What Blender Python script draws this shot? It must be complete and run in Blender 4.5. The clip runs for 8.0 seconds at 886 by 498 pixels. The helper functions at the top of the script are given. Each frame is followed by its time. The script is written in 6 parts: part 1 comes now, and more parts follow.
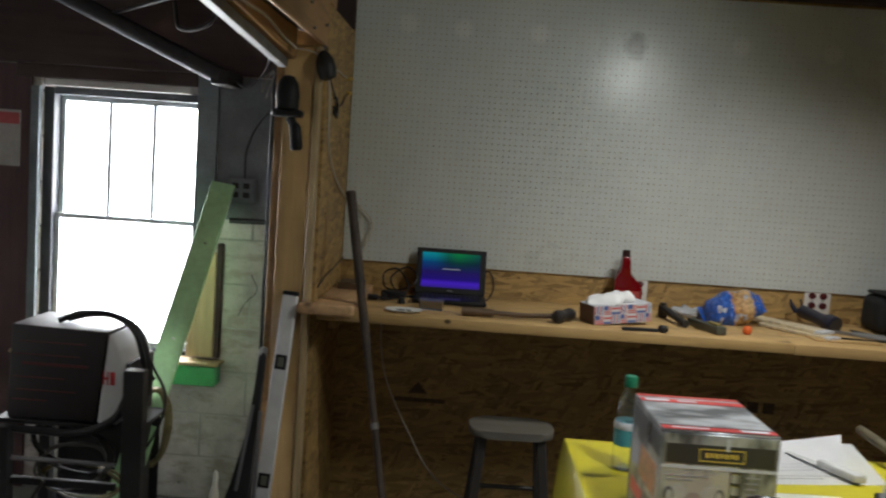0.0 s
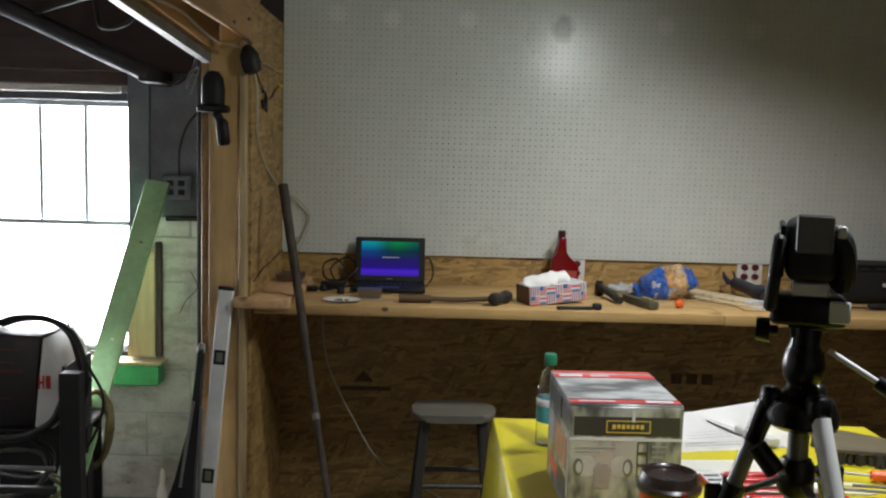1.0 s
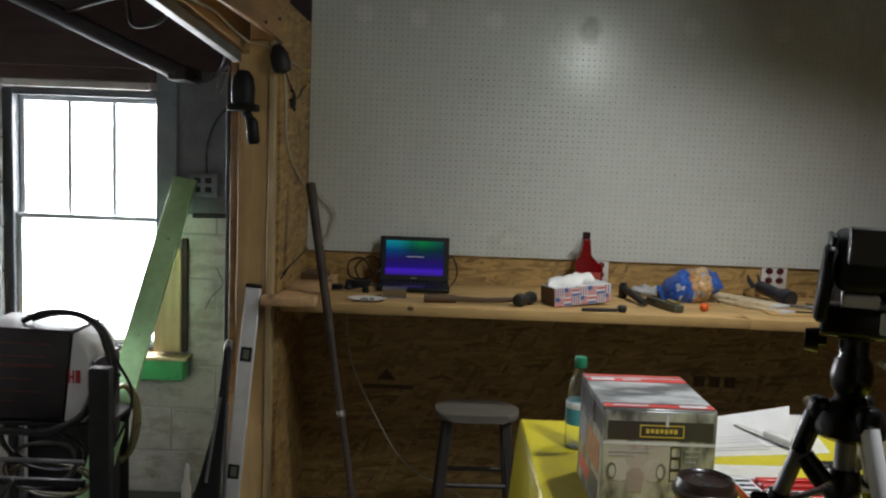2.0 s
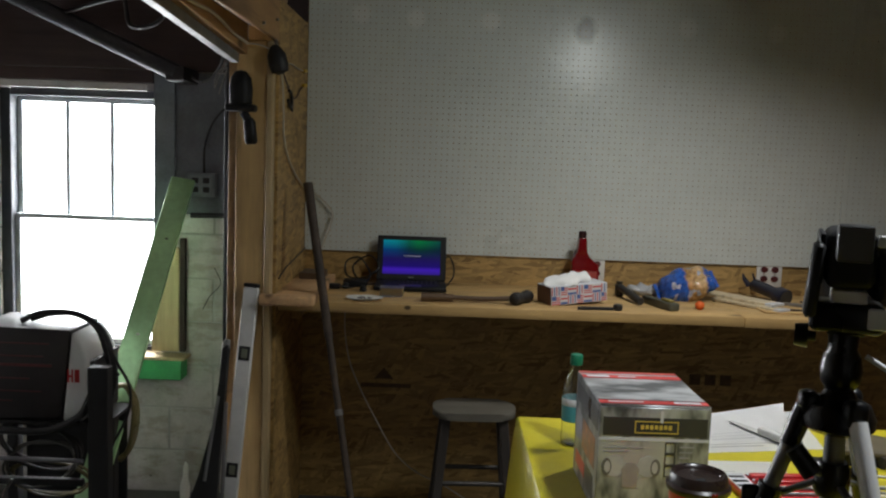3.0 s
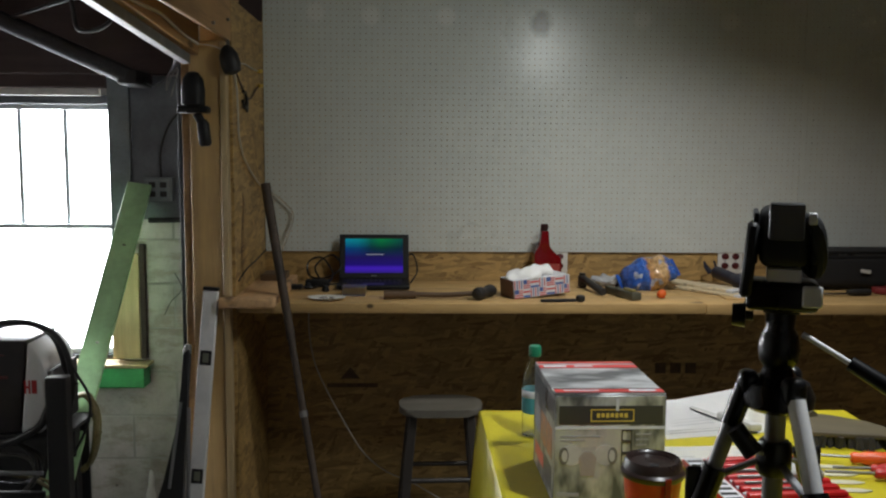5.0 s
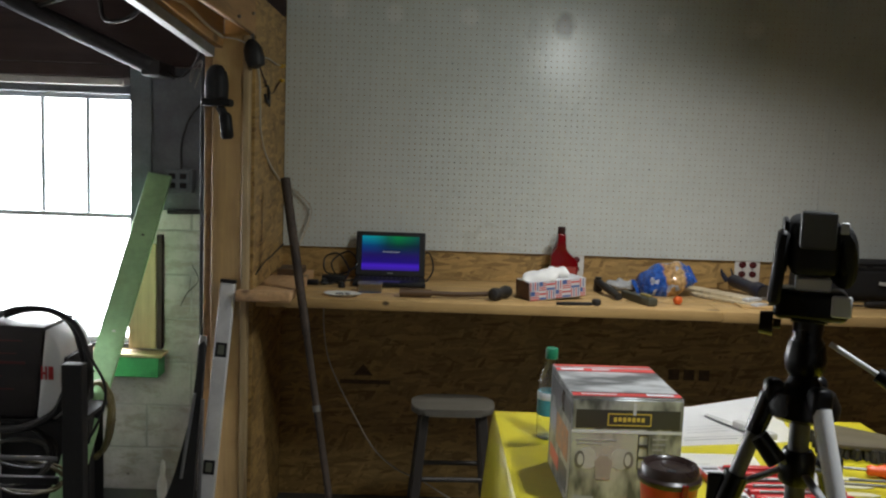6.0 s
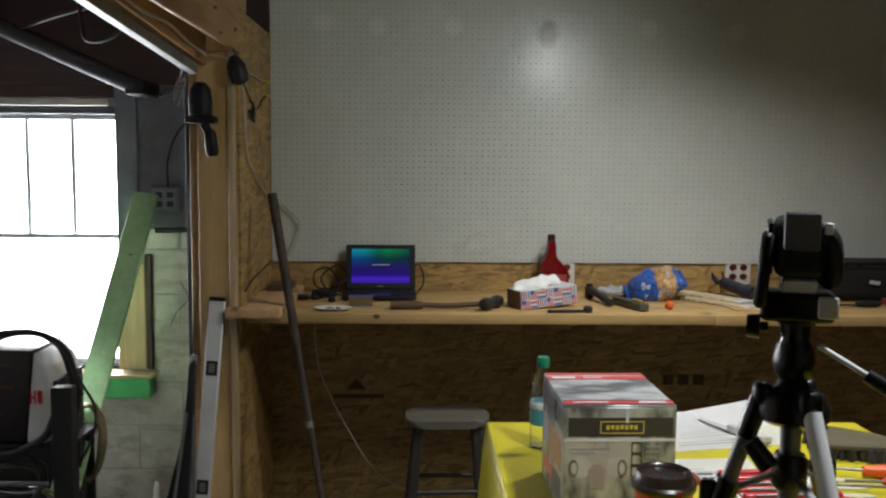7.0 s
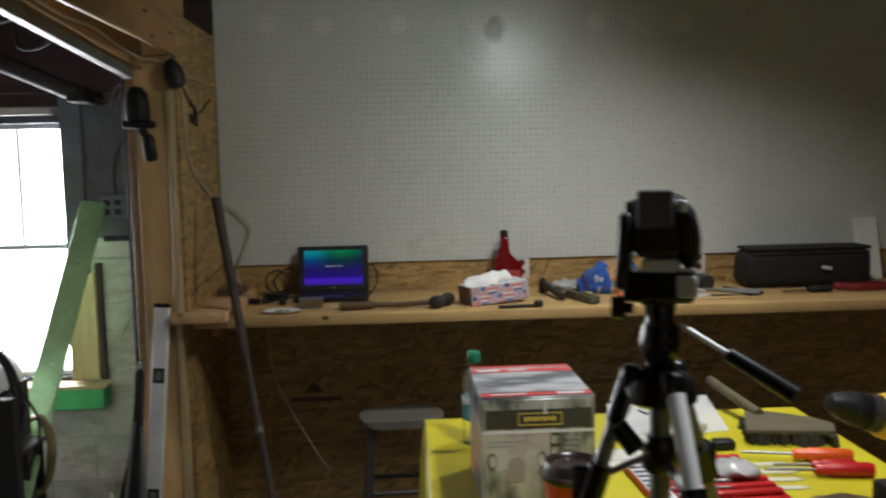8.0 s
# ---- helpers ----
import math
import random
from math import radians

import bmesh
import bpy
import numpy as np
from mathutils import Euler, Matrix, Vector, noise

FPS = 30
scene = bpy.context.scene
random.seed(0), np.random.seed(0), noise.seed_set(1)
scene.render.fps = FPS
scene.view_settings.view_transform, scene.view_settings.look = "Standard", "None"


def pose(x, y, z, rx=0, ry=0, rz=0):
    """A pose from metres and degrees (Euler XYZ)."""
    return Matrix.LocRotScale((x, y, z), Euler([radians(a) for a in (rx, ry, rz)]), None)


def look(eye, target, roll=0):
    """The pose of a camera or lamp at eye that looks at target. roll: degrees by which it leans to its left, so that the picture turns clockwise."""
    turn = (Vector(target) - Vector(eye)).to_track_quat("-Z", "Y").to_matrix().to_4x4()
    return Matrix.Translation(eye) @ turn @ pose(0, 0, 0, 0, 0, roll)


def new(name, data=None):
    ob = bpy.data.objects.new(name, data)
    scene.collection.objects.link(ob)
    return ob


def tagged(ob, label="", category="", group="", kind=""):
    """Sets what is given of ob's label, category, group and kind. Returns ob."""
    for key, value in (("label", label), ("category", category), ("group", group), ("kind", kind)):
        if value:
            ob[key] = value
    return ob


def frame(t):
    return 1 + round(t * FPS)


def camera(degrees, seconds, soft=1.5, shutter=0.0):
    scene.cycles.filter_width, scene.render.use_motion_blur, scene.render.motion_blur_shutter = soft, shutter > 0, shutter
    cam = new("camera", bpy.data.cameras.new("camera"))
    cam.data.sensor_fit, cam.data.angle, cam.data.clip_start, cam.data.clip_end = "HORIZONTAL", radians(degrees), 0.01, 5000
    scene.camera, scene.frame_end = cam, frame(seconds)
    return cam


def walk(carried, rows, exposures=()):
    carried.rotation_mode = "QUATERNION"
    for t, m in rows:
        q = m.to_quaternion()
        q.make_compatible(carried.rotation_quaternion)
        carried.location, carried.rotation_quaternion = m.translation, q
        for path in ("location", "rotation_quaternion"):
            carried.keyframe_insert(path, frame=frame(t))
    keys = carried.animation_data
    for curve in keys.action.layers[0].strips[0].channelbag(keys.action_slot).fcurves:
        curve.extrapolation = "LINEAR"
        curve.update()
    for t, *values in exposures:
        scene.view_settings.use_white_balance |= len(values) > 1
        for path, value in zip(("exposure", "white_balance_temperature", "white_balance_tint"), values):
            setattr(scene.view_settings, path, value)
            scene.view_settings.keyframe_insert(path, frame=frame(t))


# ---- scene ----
cam = camera(53.6, 8.0, soft=2.2, shutter=0.5)
PATH = [
    (0, (0.553, -3.852, 1.456), (0.497, -1.861, 1.274), 3.9),
    (0.5, (0.667, -3.89, 1.461), (0.655, -1.898, 1.273), 4.1),
    (1, (0.667, -3.882, 1.464), (0.693, -1.893, 1.257), 1.6),
    (1.5, (0.626, -3.897, 1.47), (0.627, -1.909, 1.258), 3.1),
    (1.7, (0.622, -3.893, 1.475), (0.615, -1.905, 1.261), 2.5),
    (2.8, (0.628, -3.905, 1.474), (0.622, -1.917, 1.26), 2.0),
    (3, (0.624, -3.912, 1.474), (0.624, -1.923, 1.26), 2.1),
    (3.5, (0.632, -3.91, 1.47), (0.642, -1.921, 1.256), 1.7),
    (4, (0.637, -3.901, 1.467), (0.64, -1.913, 1.252), 1.3),
    (4.5, (0.661, -3.903, 1.477), (0.697, -1.916, 1.257), -1.2),
    (4.7, (0.669, -3.902, 1.472), (0.720, -1.914, 1.255), -0.7),
    (5.8, (0.654, -3.903, 1.459), (0.688, -1.914, 1.245), 2.3),
    (6, (0.649, -3.904, 1.462), (0.684, -1.916, 1.246), 2.1),
    (6.5, (0.663, -3.903, 1.465), (0.712, -1.912, 1.278), 2.9),
    (7, (0.662, -3.892, 1.462), (0.713, -1.902, 1.271), 0.5),
    (7.5, (0.694, -3.878, 1.471), (0.705, -1.886, 1.289), -0.8),
    (8, (0.811, -3.878, 1.444), (0.892, -1.888, 1.257), -1.3),
]
walk(cam, [(t, look(eye, target, roll)) for t, eye, target, roll in PATH], [(0.0, -0.04), (0.5, -0.14), (1.0, 0.35), (1.5, 0.15), (3.0, -0.22), (3.5, -0.27), (4.0, -0.25), (4.5, -0.20), (6.0, 0.08), (6.5, 0.06), (7.0, 0.14), (7.5, 0.15), (8.0, 0.04)])

# ---- world, sun and lamps ----
FLOOR, BENCH, TABLE = -0.12, 0.90, 0.765

world = bpy.data.worlds.new("overcast")
scene.world = world
world.use_nodes = True
sky = world.node_tree.nodes.new("ShaderNodeTexSky")
sky.sky_type, sky.sun_disc = "NISHITA", False
sky.sun_elevation, sky.sun_rotation = radians(48), radians(200)
world.node_tree.links.new(sky.outputs[0], world.node_tree.nodes["Background"].inputs[0])
world.node_tree.nodes["Background"].inputs[1].default_value = 0.1


def lamp(name, kind, energy, m, color=(1, 1, 1), **values):
    data = bpy.data.lights.new(name, kind)
    data.energy, data.color = energy, color
    ob = new(name, data)
    ob.matrix_world = m
    return data


sun = lamp("sun", "SUN", 0.8, look((2, -6, 8), (0, 0, 0)), (1, 0.97, 0.92))
sun.angle = radians(15)

# daylight in the window's opening
day = lamp("window_daylight", "AREA", 145, look((-0.98, 0.32, 1.12), (-0.98, -2, 0.9)), (0.95, 0.975, 1.0))
day.shape, day.size, day.size_y = "RECTANGLE", 0.7, 1.2

# lamps out of view, placed to fit highlight and shadows: a shaded ceiling lamp before the bench, a clip lamp aimed at
# the pegboard, a shaded lamp over the table
shade = lamp("ceiling_lamp_light", "SPOT", 100, look((1.74, -1.32, 2.52), (1.72, -1.08, 0)), (1, 0.985, 0.955))
shade.spot_size, shade.spot_blend, shade.shadow_soft_size = radians(126), 1.0, 0.08
clip = lamp("clip_lamp_light", "SPOT", 26, look((1.49, -1.60, 2.09), (0.48, 0, 0.96)), (0.95, 1.0, 0.97))
clip.spot_size, clip.spot_blend, clip.shadow_soft_size = radians(119), 0.95, 0.09
# unseen lamp added to light table and tripod, set by the carton's shadow
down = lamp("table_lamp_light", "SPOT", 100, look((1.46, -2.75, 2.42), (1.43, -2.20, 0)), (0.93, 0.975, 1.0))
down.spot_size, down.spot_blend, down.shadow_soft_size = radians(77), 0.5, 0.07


# ---- materials ----
class Nodes:
    def __init__(self, name):
        self.m = bpy.data.materials.new(name)
        self.m.use_nodes = True
        self.t = self.m.node_tree
        self.b = self.t.nodes["Principled BSDF"]

    def add(self, kind, **values):
        n = self.t.nodes.new("ShaderNode" + kind)
        for k, v in values.items():
            n.inputs[k.replace("_", " ")].default_value = v
        return n

    def link(self, a, b):
        self.t.links.new(a, b)

    def coords(self, scale=(1, 1, 1), shift=True, turn=(0, 0, 0)):
        c, mp = self.add("TexCoord"), self.add("Mapping")
        mp.inputs["Scale"].default_value = scale
        mp.inputs["Rotation"].default_value = turn
        self.link(c.outputs["Object"], mp.inputs["Vector"])
        if shift:
            info, mul = self.add("ObjectInfo"), self.add("VectorMath")
            mul.operation = "SCALE"
            mul.inputs[0].default_value = (7.3, 3.1, 5.7)
            self.link(info.outputs["Random"], mul.inputs["Scale"])
            self.link(mul.outputs[0], mp.inputs["Location"])
        return mp.outputs[0]

    def noise(self, vec, scale, detail=4.0, rough=0.55):
        n = self.add("TexNoise", Scale=scale, Detail=detail, Roughness=rough)
        self.link(vec, n.inputs["Vector"])
        return n.outputs[0]

    def ramp(self, fac, stops):
        r = self.add("ValToRGB")
        e = r.color_ramp.elements
        while len(e) < len(stops):
            e.new(0.5)
        for i, (p, c) in enumerate(stops):
            e[i].position = p
            e[i].color = (*c, 1) if len(c) == 3 else c
        self.link(fac, r.inputs[0])
        return r.outputs[0]

    def mix(self, fac, a, b, blend="MIX"):
        n = self.add("Mix")
        n.data_type, n.blend_type = "RGBA", blend
        for value, s in ((fac, n.inputs[0]), (a, n.inputs[6]), (b, n.inputs[7])):
            if hasattr(value, "links"):
                self.link(value, s)
            else:
                s.default_value = value if isinstance(value, (int, float)) else (*value, 1)
        return n.outputs[2]

    def bump(self, height, strength, distance=0.002):
        n = self.add("Bump", Strength=strength, Distance=distance)
        self.link(height, n.inputs["Height"])
        self.link(n.outputs[0], self.b.inputs["Normal"])

    def spot(self, vec, place, size):
        """1 inside an ellipse round a place, fading to 0 at its rim."""
        s, d, ln = self.add("VectorMath"), self.add("VectorMath"), self.add("VectorMath")
        s.operation, d.operation, ln.operation = "SUBTRACT", "DIVIDE", "LENGTH"
        s.inputs[1].default_value, d.inputs[1].default_value = place, size
        self.link(vec, s.inputs[0]), self.link(s.outputs[0], d.inputs[0]), self.link(d.outputs[0], ln.inputs[0])
        return self.ramp(ln.outputs["Value"], [(0.55, (1, 1, 1)), (1.0, (0, 0, 0))])


def tone(c, k):
    return tuple(min(1.0, v * k) for v in c)


def mat(name, col, rough=0.55, metal=0.0, var=0.18, scale=6.0, fine=70.0, bump=0.15, col2=None, stretch=(1, 1, 1), spec=0.5, coat=0.0):
    n = Nodes(name)
    v = n.coords(stretch)
    big, small = n.noise(v, scale), n.noise(v, fine, 3)
    base = n.ramp(big, [(0.3, tone(col, 1 - var)), (0.7, col2 or tone(col, 1 + var))])
    grain = n.ramp(small, [(0.25, (1 - var,) * 3), (0.75, (1, 1, 1))])
    n.link(n.mix(0.7, base, grain, "MULTIPLY"), n.b.inputs["Base Color"])
    n.link(n.ramp(big, [(0.3, (max(0, rough - 0.08),) * 3), (0.75, (min(1, rough + 0.1),) * 3)]), n.b.inputs["Roughness"])
    n.b.inputs["Metallic"].default_value, n.b.inputs["Specular IOR Level"].default_value = metal, spec
    n.b.inputs["Coat Weight"].default_value = coat
    if bump:
        n.bump(small, bump)
    return n.m


def osb(name, dark=(0.25, 0.148, 0.053), light=(0.60, 0.395, 0.15)):
    """Oriented strand board: long flakes in overlapping layers, each flake with its own tone and fibres."""
    n = Nodes(name)
    plain = n.coords((1, 1, 1), False)
    warp = n.add("VectorMath")
    warp.operation = "MULTIPLY_ADD"
    wn = n.add("TexNoise", Scale=14.0, Detail=3.0)
    n.link(plain, wn.inputs["Vector"])
    n.link(wn.outputs["Color"], warp.inputs[0])
    warp.inputs[1].default_value = (0.022, 0.022, 0.022)
    n.link(plain, warp.inputs[2])
    out, height = None, None
    for k, (turn, sc) in enumerate((((0, 0, 0), (9, 9, 46)), ((0.25, 0.30, 0), (10, 10, 52)), ((-0.35, -0.28, 0), (9, 9, 60)), ((0.85, 0.9, 0), (13, 13, 58)), ((-0.1, 0.08, 0), (11, 11, 70)))):
        tr, mp, vo = n.add("Mapping"), n.add("Mapping"), n.add("TexVoronoi", Scale=1.0, Randomness=1.0)
        tr.inputs["Rotation"].default_value, tr.inputs["Location"].default_value = turn, (1.7 * k, 2.3 * k, 0.9 * k)
        mp.inputs["Scale"].default_value = sc
        n.link(warp.outputs[0], tr.inputs["Vector"])
        n.link(tr.outputs[0], mp.inputs["Vector"])
        n.link(mp.outputs[0], vo.inputs["Vector"])
        sep = n.add("SeparateColor")
        n.link(vo.outputs["Color"], sep.inputs[0])
        col = n.ramp(sep.outputs[0], [(0.0, dark), (0.25, tone(light, 0.62)), (0.6, tone(light, 0.80)), (1.0, light)])
        col = n.mix(0.5, col, n.ramp(n.noise(mp.outputs[0], 3.5, 4), [(0.32, (0.66, 0.60, 0.50)), (0.66, (1, 1, 1))]), "MULTIPLY")
        if out is None:
            out, height = col, sep.outputs[1]
        else:
            out = n.mix(n.ramp(sep.outputs[2], [(0.56, (0, 0, 0)), (0.60, (1, 1, 1))]), out, col)
    out = n.mix(0.55, out, n.ramp(n.noise(plain, 2.2, 3), [(0.3, (0.66, 0.62, 0.56)), (0.7, (1, 1, 1))]), "MULTIPLY")
    n.link(out, n.b.inputs["Base Color"])
    n.b.inputs["Roughness"].default_value = 0.58
    n.bump(height, 0.25, 0.001)
    return n.m


def pine(name, col=(0.57, 0.375, 0.155), axis=0, rough=0.55, knots=True, stain=None, var=0.25):
    """Sawn softwood: grain along one axis, growth bands, a few knots and handling marks."""
    n = Nodes(name)
    st = [26, 26, 26]
    st[axis] = 1.6
    v, p = n.coords(tuple(st)), n.coords((1, 1, 1))
    band = n.noise(v, 1.0, 5, 0.6)
    fibre = n.noise(v, 6.0, 3)
    c = n.ramp(band, [(0.28, tone(col, 0.62)), (0.45, tone(col, 0.95)), (0.6, tone(col, 1.05)), (0.78, tone(col, 1.3))])
    c = n.mix(0.4, c, n.ramp(fibre, [(0.3, (1 - var,) * 3), (0.7, (1, 1, 1))]), "MULTIPLY")
    if knots:
        ks = [5.5, 5.5, 5.5]
        ks[axis] = 2.2
        kv = n.coords(tuple(ks))
        vo = n.add("TexVoronoi", Scale=1.0)
        n.link(kv, vo.inputs["Vector"])
        k = n.ramp(vo.outputs["Distance"], [(0.05, (1, 1, 1)), (0.12, (0, 0, 0))])
        c = n.mix(k, c, tone(col, 0.3))
    if stain:
        s = n.spot(n.coords((1, 1, 1), False), *stain)
        c = n.mix(s, c, tone(col, 0.16))
    c = n.mix(0.55, c, n.ramp(n.noise(p, 5.0, 4), [(0.32, (0.72, 0.68, 0.62)), (0.62, (1, 1, 1))]), "MULTIPLY")
    n.link(c, n.b.inputs["Base Color"])
    n.b.inputs["Roughness"].default_value = rough
    n.bump(fibre, 0.18, 0.001)
    return n.m


def pegboard_paint():
    n = Nodes("white pegboard paint")
    p = n.coords((1, 1, 1), False)
    big = n.noise(p, 1.6, 5)
    c = n.ramp(big, [(0.3, (0.59, 0.625, 0.595)), (0.7, (0.68, 0.715, 0.685))])
    c = n.mix(0.3, c, n.ramp(n.noise(p, 26.0, 4), [(0.35, (0.86, 0.85, 0.83)), (0.65, (1, 1, 1))]), "MULTIPLY")
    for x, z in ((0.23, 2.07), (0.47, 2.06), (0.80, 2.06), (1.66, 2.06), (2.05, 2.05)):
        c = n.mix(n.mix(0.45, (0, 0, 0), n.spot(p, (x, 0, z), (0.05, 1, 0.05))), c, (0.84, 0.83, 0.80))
    wob = n.add("VectorMath")
    wob.operation = "MULTIPLY_ADD"
    nz = n.add("TexNoise", Scale=14.0)
    n.link(p, nz.inputs["Vector"]), n.link(nz.outputs["Color"], wob.inputs[0])
    wob.inputs[1].default_value = (0.05, 0, 0.05)
    n.link(p, wob.inputs[2])
    c = n.mix(n.mix(0.85, (0, 0, 0), n.spot(wob.outputs[0], (1.238, 0, 2.061), (0.056, 1, 0.072))), c, (0.26, 0.255, 0.23))
    n.link(c, n.b.inputs["Base Color"])
    n.link(n.ramp(big, [(0.3, (0.26,) * 3), (0.7, (0.33,) * 3)]), n.b.inputs["Roughness"])
    n.bump(n.noise(p, 260.0, 2), 0.05, 0.0006)
    return n.m


def block_paint():
    """Worn paint on concrete block: grey-white with tan patches where it has come off, and small chips."""
    n = Nodes("painted concrete block")
    p = n.coords((1, 1, 1), False)
    c = n.ramp(n.noise(p, 3.2, 6, 0.6), [(0.32, (0.25, 0.228, 0.215)), (0.48, (0.44, 0.408, 0.395)), (0.66, (0.59, 0.555, 0.55))])
    bare = n.ramp(n.noise(n.coords((1.0, 1.0, 2.6), False), 5.5, 5, 0.65), [(0.50, (0, 0, 0)), (0.60, (1, 1, 1))])
    c = n.mix(n.mix(0.5, (0, 0, 0), bare), c, (0.25, 0.20, 0.145))
    chips = n.ramp(n.noise(n.coords((1.0, 1.0, 1.8), False), 30.0, 3, 0.5), [(0.70, (0, 0, 0)), (0.74, (1, 1, 1))])
    c = n.mix(n.mix(0.8, (0, 0, 0), chips), c, (0.10, 0.085, 0.07))
    c = n.mix(0.5, c, n.ramp(n.noise(p, 60.0, 4), [(0.30, (0.78, 0.77, 0.75)), (0.5, (1, 1, 1))]), "MULTIPLY")
    n.link(c, n.b.inputs["Base Color"])
    n.b.inputs["Roughness"].default_value = 0.62
    n.bump(n.noise(p, 120.0, 4), 0.5, 0.003)
    return n.m


def screen_light():
    n = Nodes("laptop desktop picture")
    c = n.add("TexCoord")
    sep = n.add("SeparateXYZ")
    n.link(c.outputs["Generated"], sep.inputs[0])
    v = n.ramp(sep.outputs[2], [(0.0, (0.05, 0.02, 0.35)), (0.14, (0.085, 0.02, 0.80)), (0.24, (0.02, 0.006, 0.26)), (0.45, (0.02, 0.01, 0.16)),
                                (0.72, (0.004, 0.05, 0.11)), (1.0, (0.005, 0.26, 0.20))])
    h = n.ramp(sep.outputs[0], [(0.0, (0.5, 1.5, 2.6)), (0.22, (0.45, 1.5, 2.2)), (0.45, (0.5, 0.8, 0.6)), (0.62, (0.3, 1.2, 0.4)), (1.0, (0.5, 0.45, 0.5))])
    top = n.ramp(sep.outputs[2], [(0.45, (0, 0, 0)), (0.75, (1, 1, 1))])
    col = n.mix(top, v, n.mix(1.0, v, h, "MULTIPLY"))
    n.b.inputs["Base Color"].default_value = (0.01, 0.01, 0.012, 1)
    n.b.inputs["Roughness"].default_value = 0.25
    n.link(col, n.b.inputs["Emission Color"])
    n.b.inputs["Emission Strength"].default_value = 0.52
    n.b.inputs["Specular IOR Level"].default_value = 0.15
    return n.m


def glow(name, col, strength):
    n = Nodes(name)
    n.b.inputs["Base Color"].default_value = (0.8, 0.8, 0.8, 1)
    n.b.inputs["Emission Color"].default_value = (*col, 1)
    n.b.inputs["Emission Strength"].default_value = strength
    return n.m


def clear(name, col=(1, 1, 1), rough=0.02, ior=1.45):
    n = Nodes(name)
    n.b.inputs["Base Color"].default_value = (*col, 1)
    n.b.inputs["Roughness"].default_value = rough
    n.b.inputs["Transmission Weight"].default_value = 1.0
    n.b.inputs["IOR"].default_value = ior
    return n.m


def bag_foil():
    n = Nodes("printed snack foil")
    c = n.coords((1, 1, 1), False)
    sep = n.add("SeparateXYZ")
    n.link(c, sep.inputs[0])
    wig = n.add("Math")
    wig.operation = "MULTIPLY_ADD"
    n.link(n.noise(c, 22.0, 3), wig.inputs[0])
    wig.inputs[1].default_value = 0.07
    n.link(sep.outputs[0], wig.inputs[2])
    shift = n.add("MapRange")
    shift.inputs["From Min"].default_value, shift.inputs["From Max"].default_value = -0.11, 0.17
    n.link(wig.outputs[0], shift.inputs[0])
    col = n.ramp(shift.outputs[0], [(0.0, (0.012, 0.06, 0.30)), (0.46, (0.025, 0.14, 0.62)), (0.52, (0.55, 0.30, 0.10)), (0.84, (0.78, 0.52, 0.24)), (0.89, (0.025, 0.14, 0.62))])
    v = n.add("TexVoronoi", Scale=42.0)
    n.link(c, v.inputs["Vector"])
    s2 = n.add("SeparateColor")
    n.link(v.outputs["Color"], s2.inputs[0])
    col = n.mix(n.ramp(s2.outputs[0], [(0.955, (0, 0, 0)), (0.96, (1, 1, 1))]), col, (0.50, 0.55, 0.66))
    col = n.mix(0.75, col, n.ramp(n.noise(c, 48.0, 4, 0.6), [(0.36, (0.30, 0.28, 0.30)), (0.60, (1, 1, 1))]), "MULTIPLY")
    n.link(col, n.b.inputs["Base Color"])
    n.b.inputs["Roughness"].default_value, n.b.inputs["Metallic"].default_value = 0.18, 0.1
    n.b.inputs["Coat Weight"].default_value = 0.6
    n.bump(n.noise(c, 30.0, 5, 0.65), 1.0, 0.022)
    return n.m


def silver_card(name, a, b, axis=0):
    """Packaging print: blurred light and dark sweeps."""
    n = Nodes(name)
    st = [8, 8, 8]
    st[axis] = 19
    c = n.coords(tuple(st), False, (0.4, 0.7, 0.6))
    n.link(n.ramp(n.noise(c, 1.0, 3), [(0.38, a), (0.58, b)]), n.b.inputs["Base Color"])
    n.b.inputs["Roughness"].default_value, n.b.inputs["Metallic"].default_value = 0.34, 0.35
    return n.m


OSB = osb("strand board")
PINE_X, PINE_Y, PINE_Z = pine("pine along x"), pine("pine along y", axis=1), pine("pine along z", (0.58, 0.385, 0.165), 2)
PINE_FRONT = pine("pine front board", stain=((0.497, -0.608, 0.889), (0.017, 0.03, 0.011)))
HEADER = pine("header lumber", (0.47, 0.27, 0.108), 1)
TRIM_PALE = pine("pale trim", (0.56, 0.42, 0.23), 2, knots=False)
MAROON_WOOD = pine("dark maroon boards", (0.075, 0.038, 0.042), 2, 0.7, False)
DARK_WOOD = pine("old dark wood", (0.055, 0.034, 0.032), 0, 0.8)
STOOL_WOOD = pine("worn stool wood", (0.040, 0.034, 0.030), 2, 0.5, False)
# seat far paler than the legs: the light on it is in the colour
SEAT_WOOD = pine("worn stool seat, lit tone", (0.17, 0.16, 0.135), 0, 0.45, False)
HANDLE_WOOD = pine("tool handle wood", (0.11, 0.064, 0.033), 0, 0.5, False)
PEG = pegboard_paint()
BLOCK = block_paint()
MORTAR = mat("painted mortar", (0.38, 0.365, 0.35), 0.85, fine=160, bump=0.4)
FLOORM = mat("worn concrete floor", (0.095, 0.092, 0.088), 0.75, var=0.3, scale=2.2, fine=90, bump=0.3)
CEIL = mat("dark ceiling boards", (0.045, 0.034, 0.030), 0.8, var=0.35, scale=3, stretch=(1, 12, 1))
# for walls out of view, kept pale to bounce the window's light
PLASTER = mat("pale grey bounce wall", (0.64, 0.63, 0.61), 0.8, var=0.2, scale=2)
BLACK = mat("black plastic", (0.010, 0.010, 0.011), 0.5, var=0.3, fine=220, bump=0.06, spec=0.3)
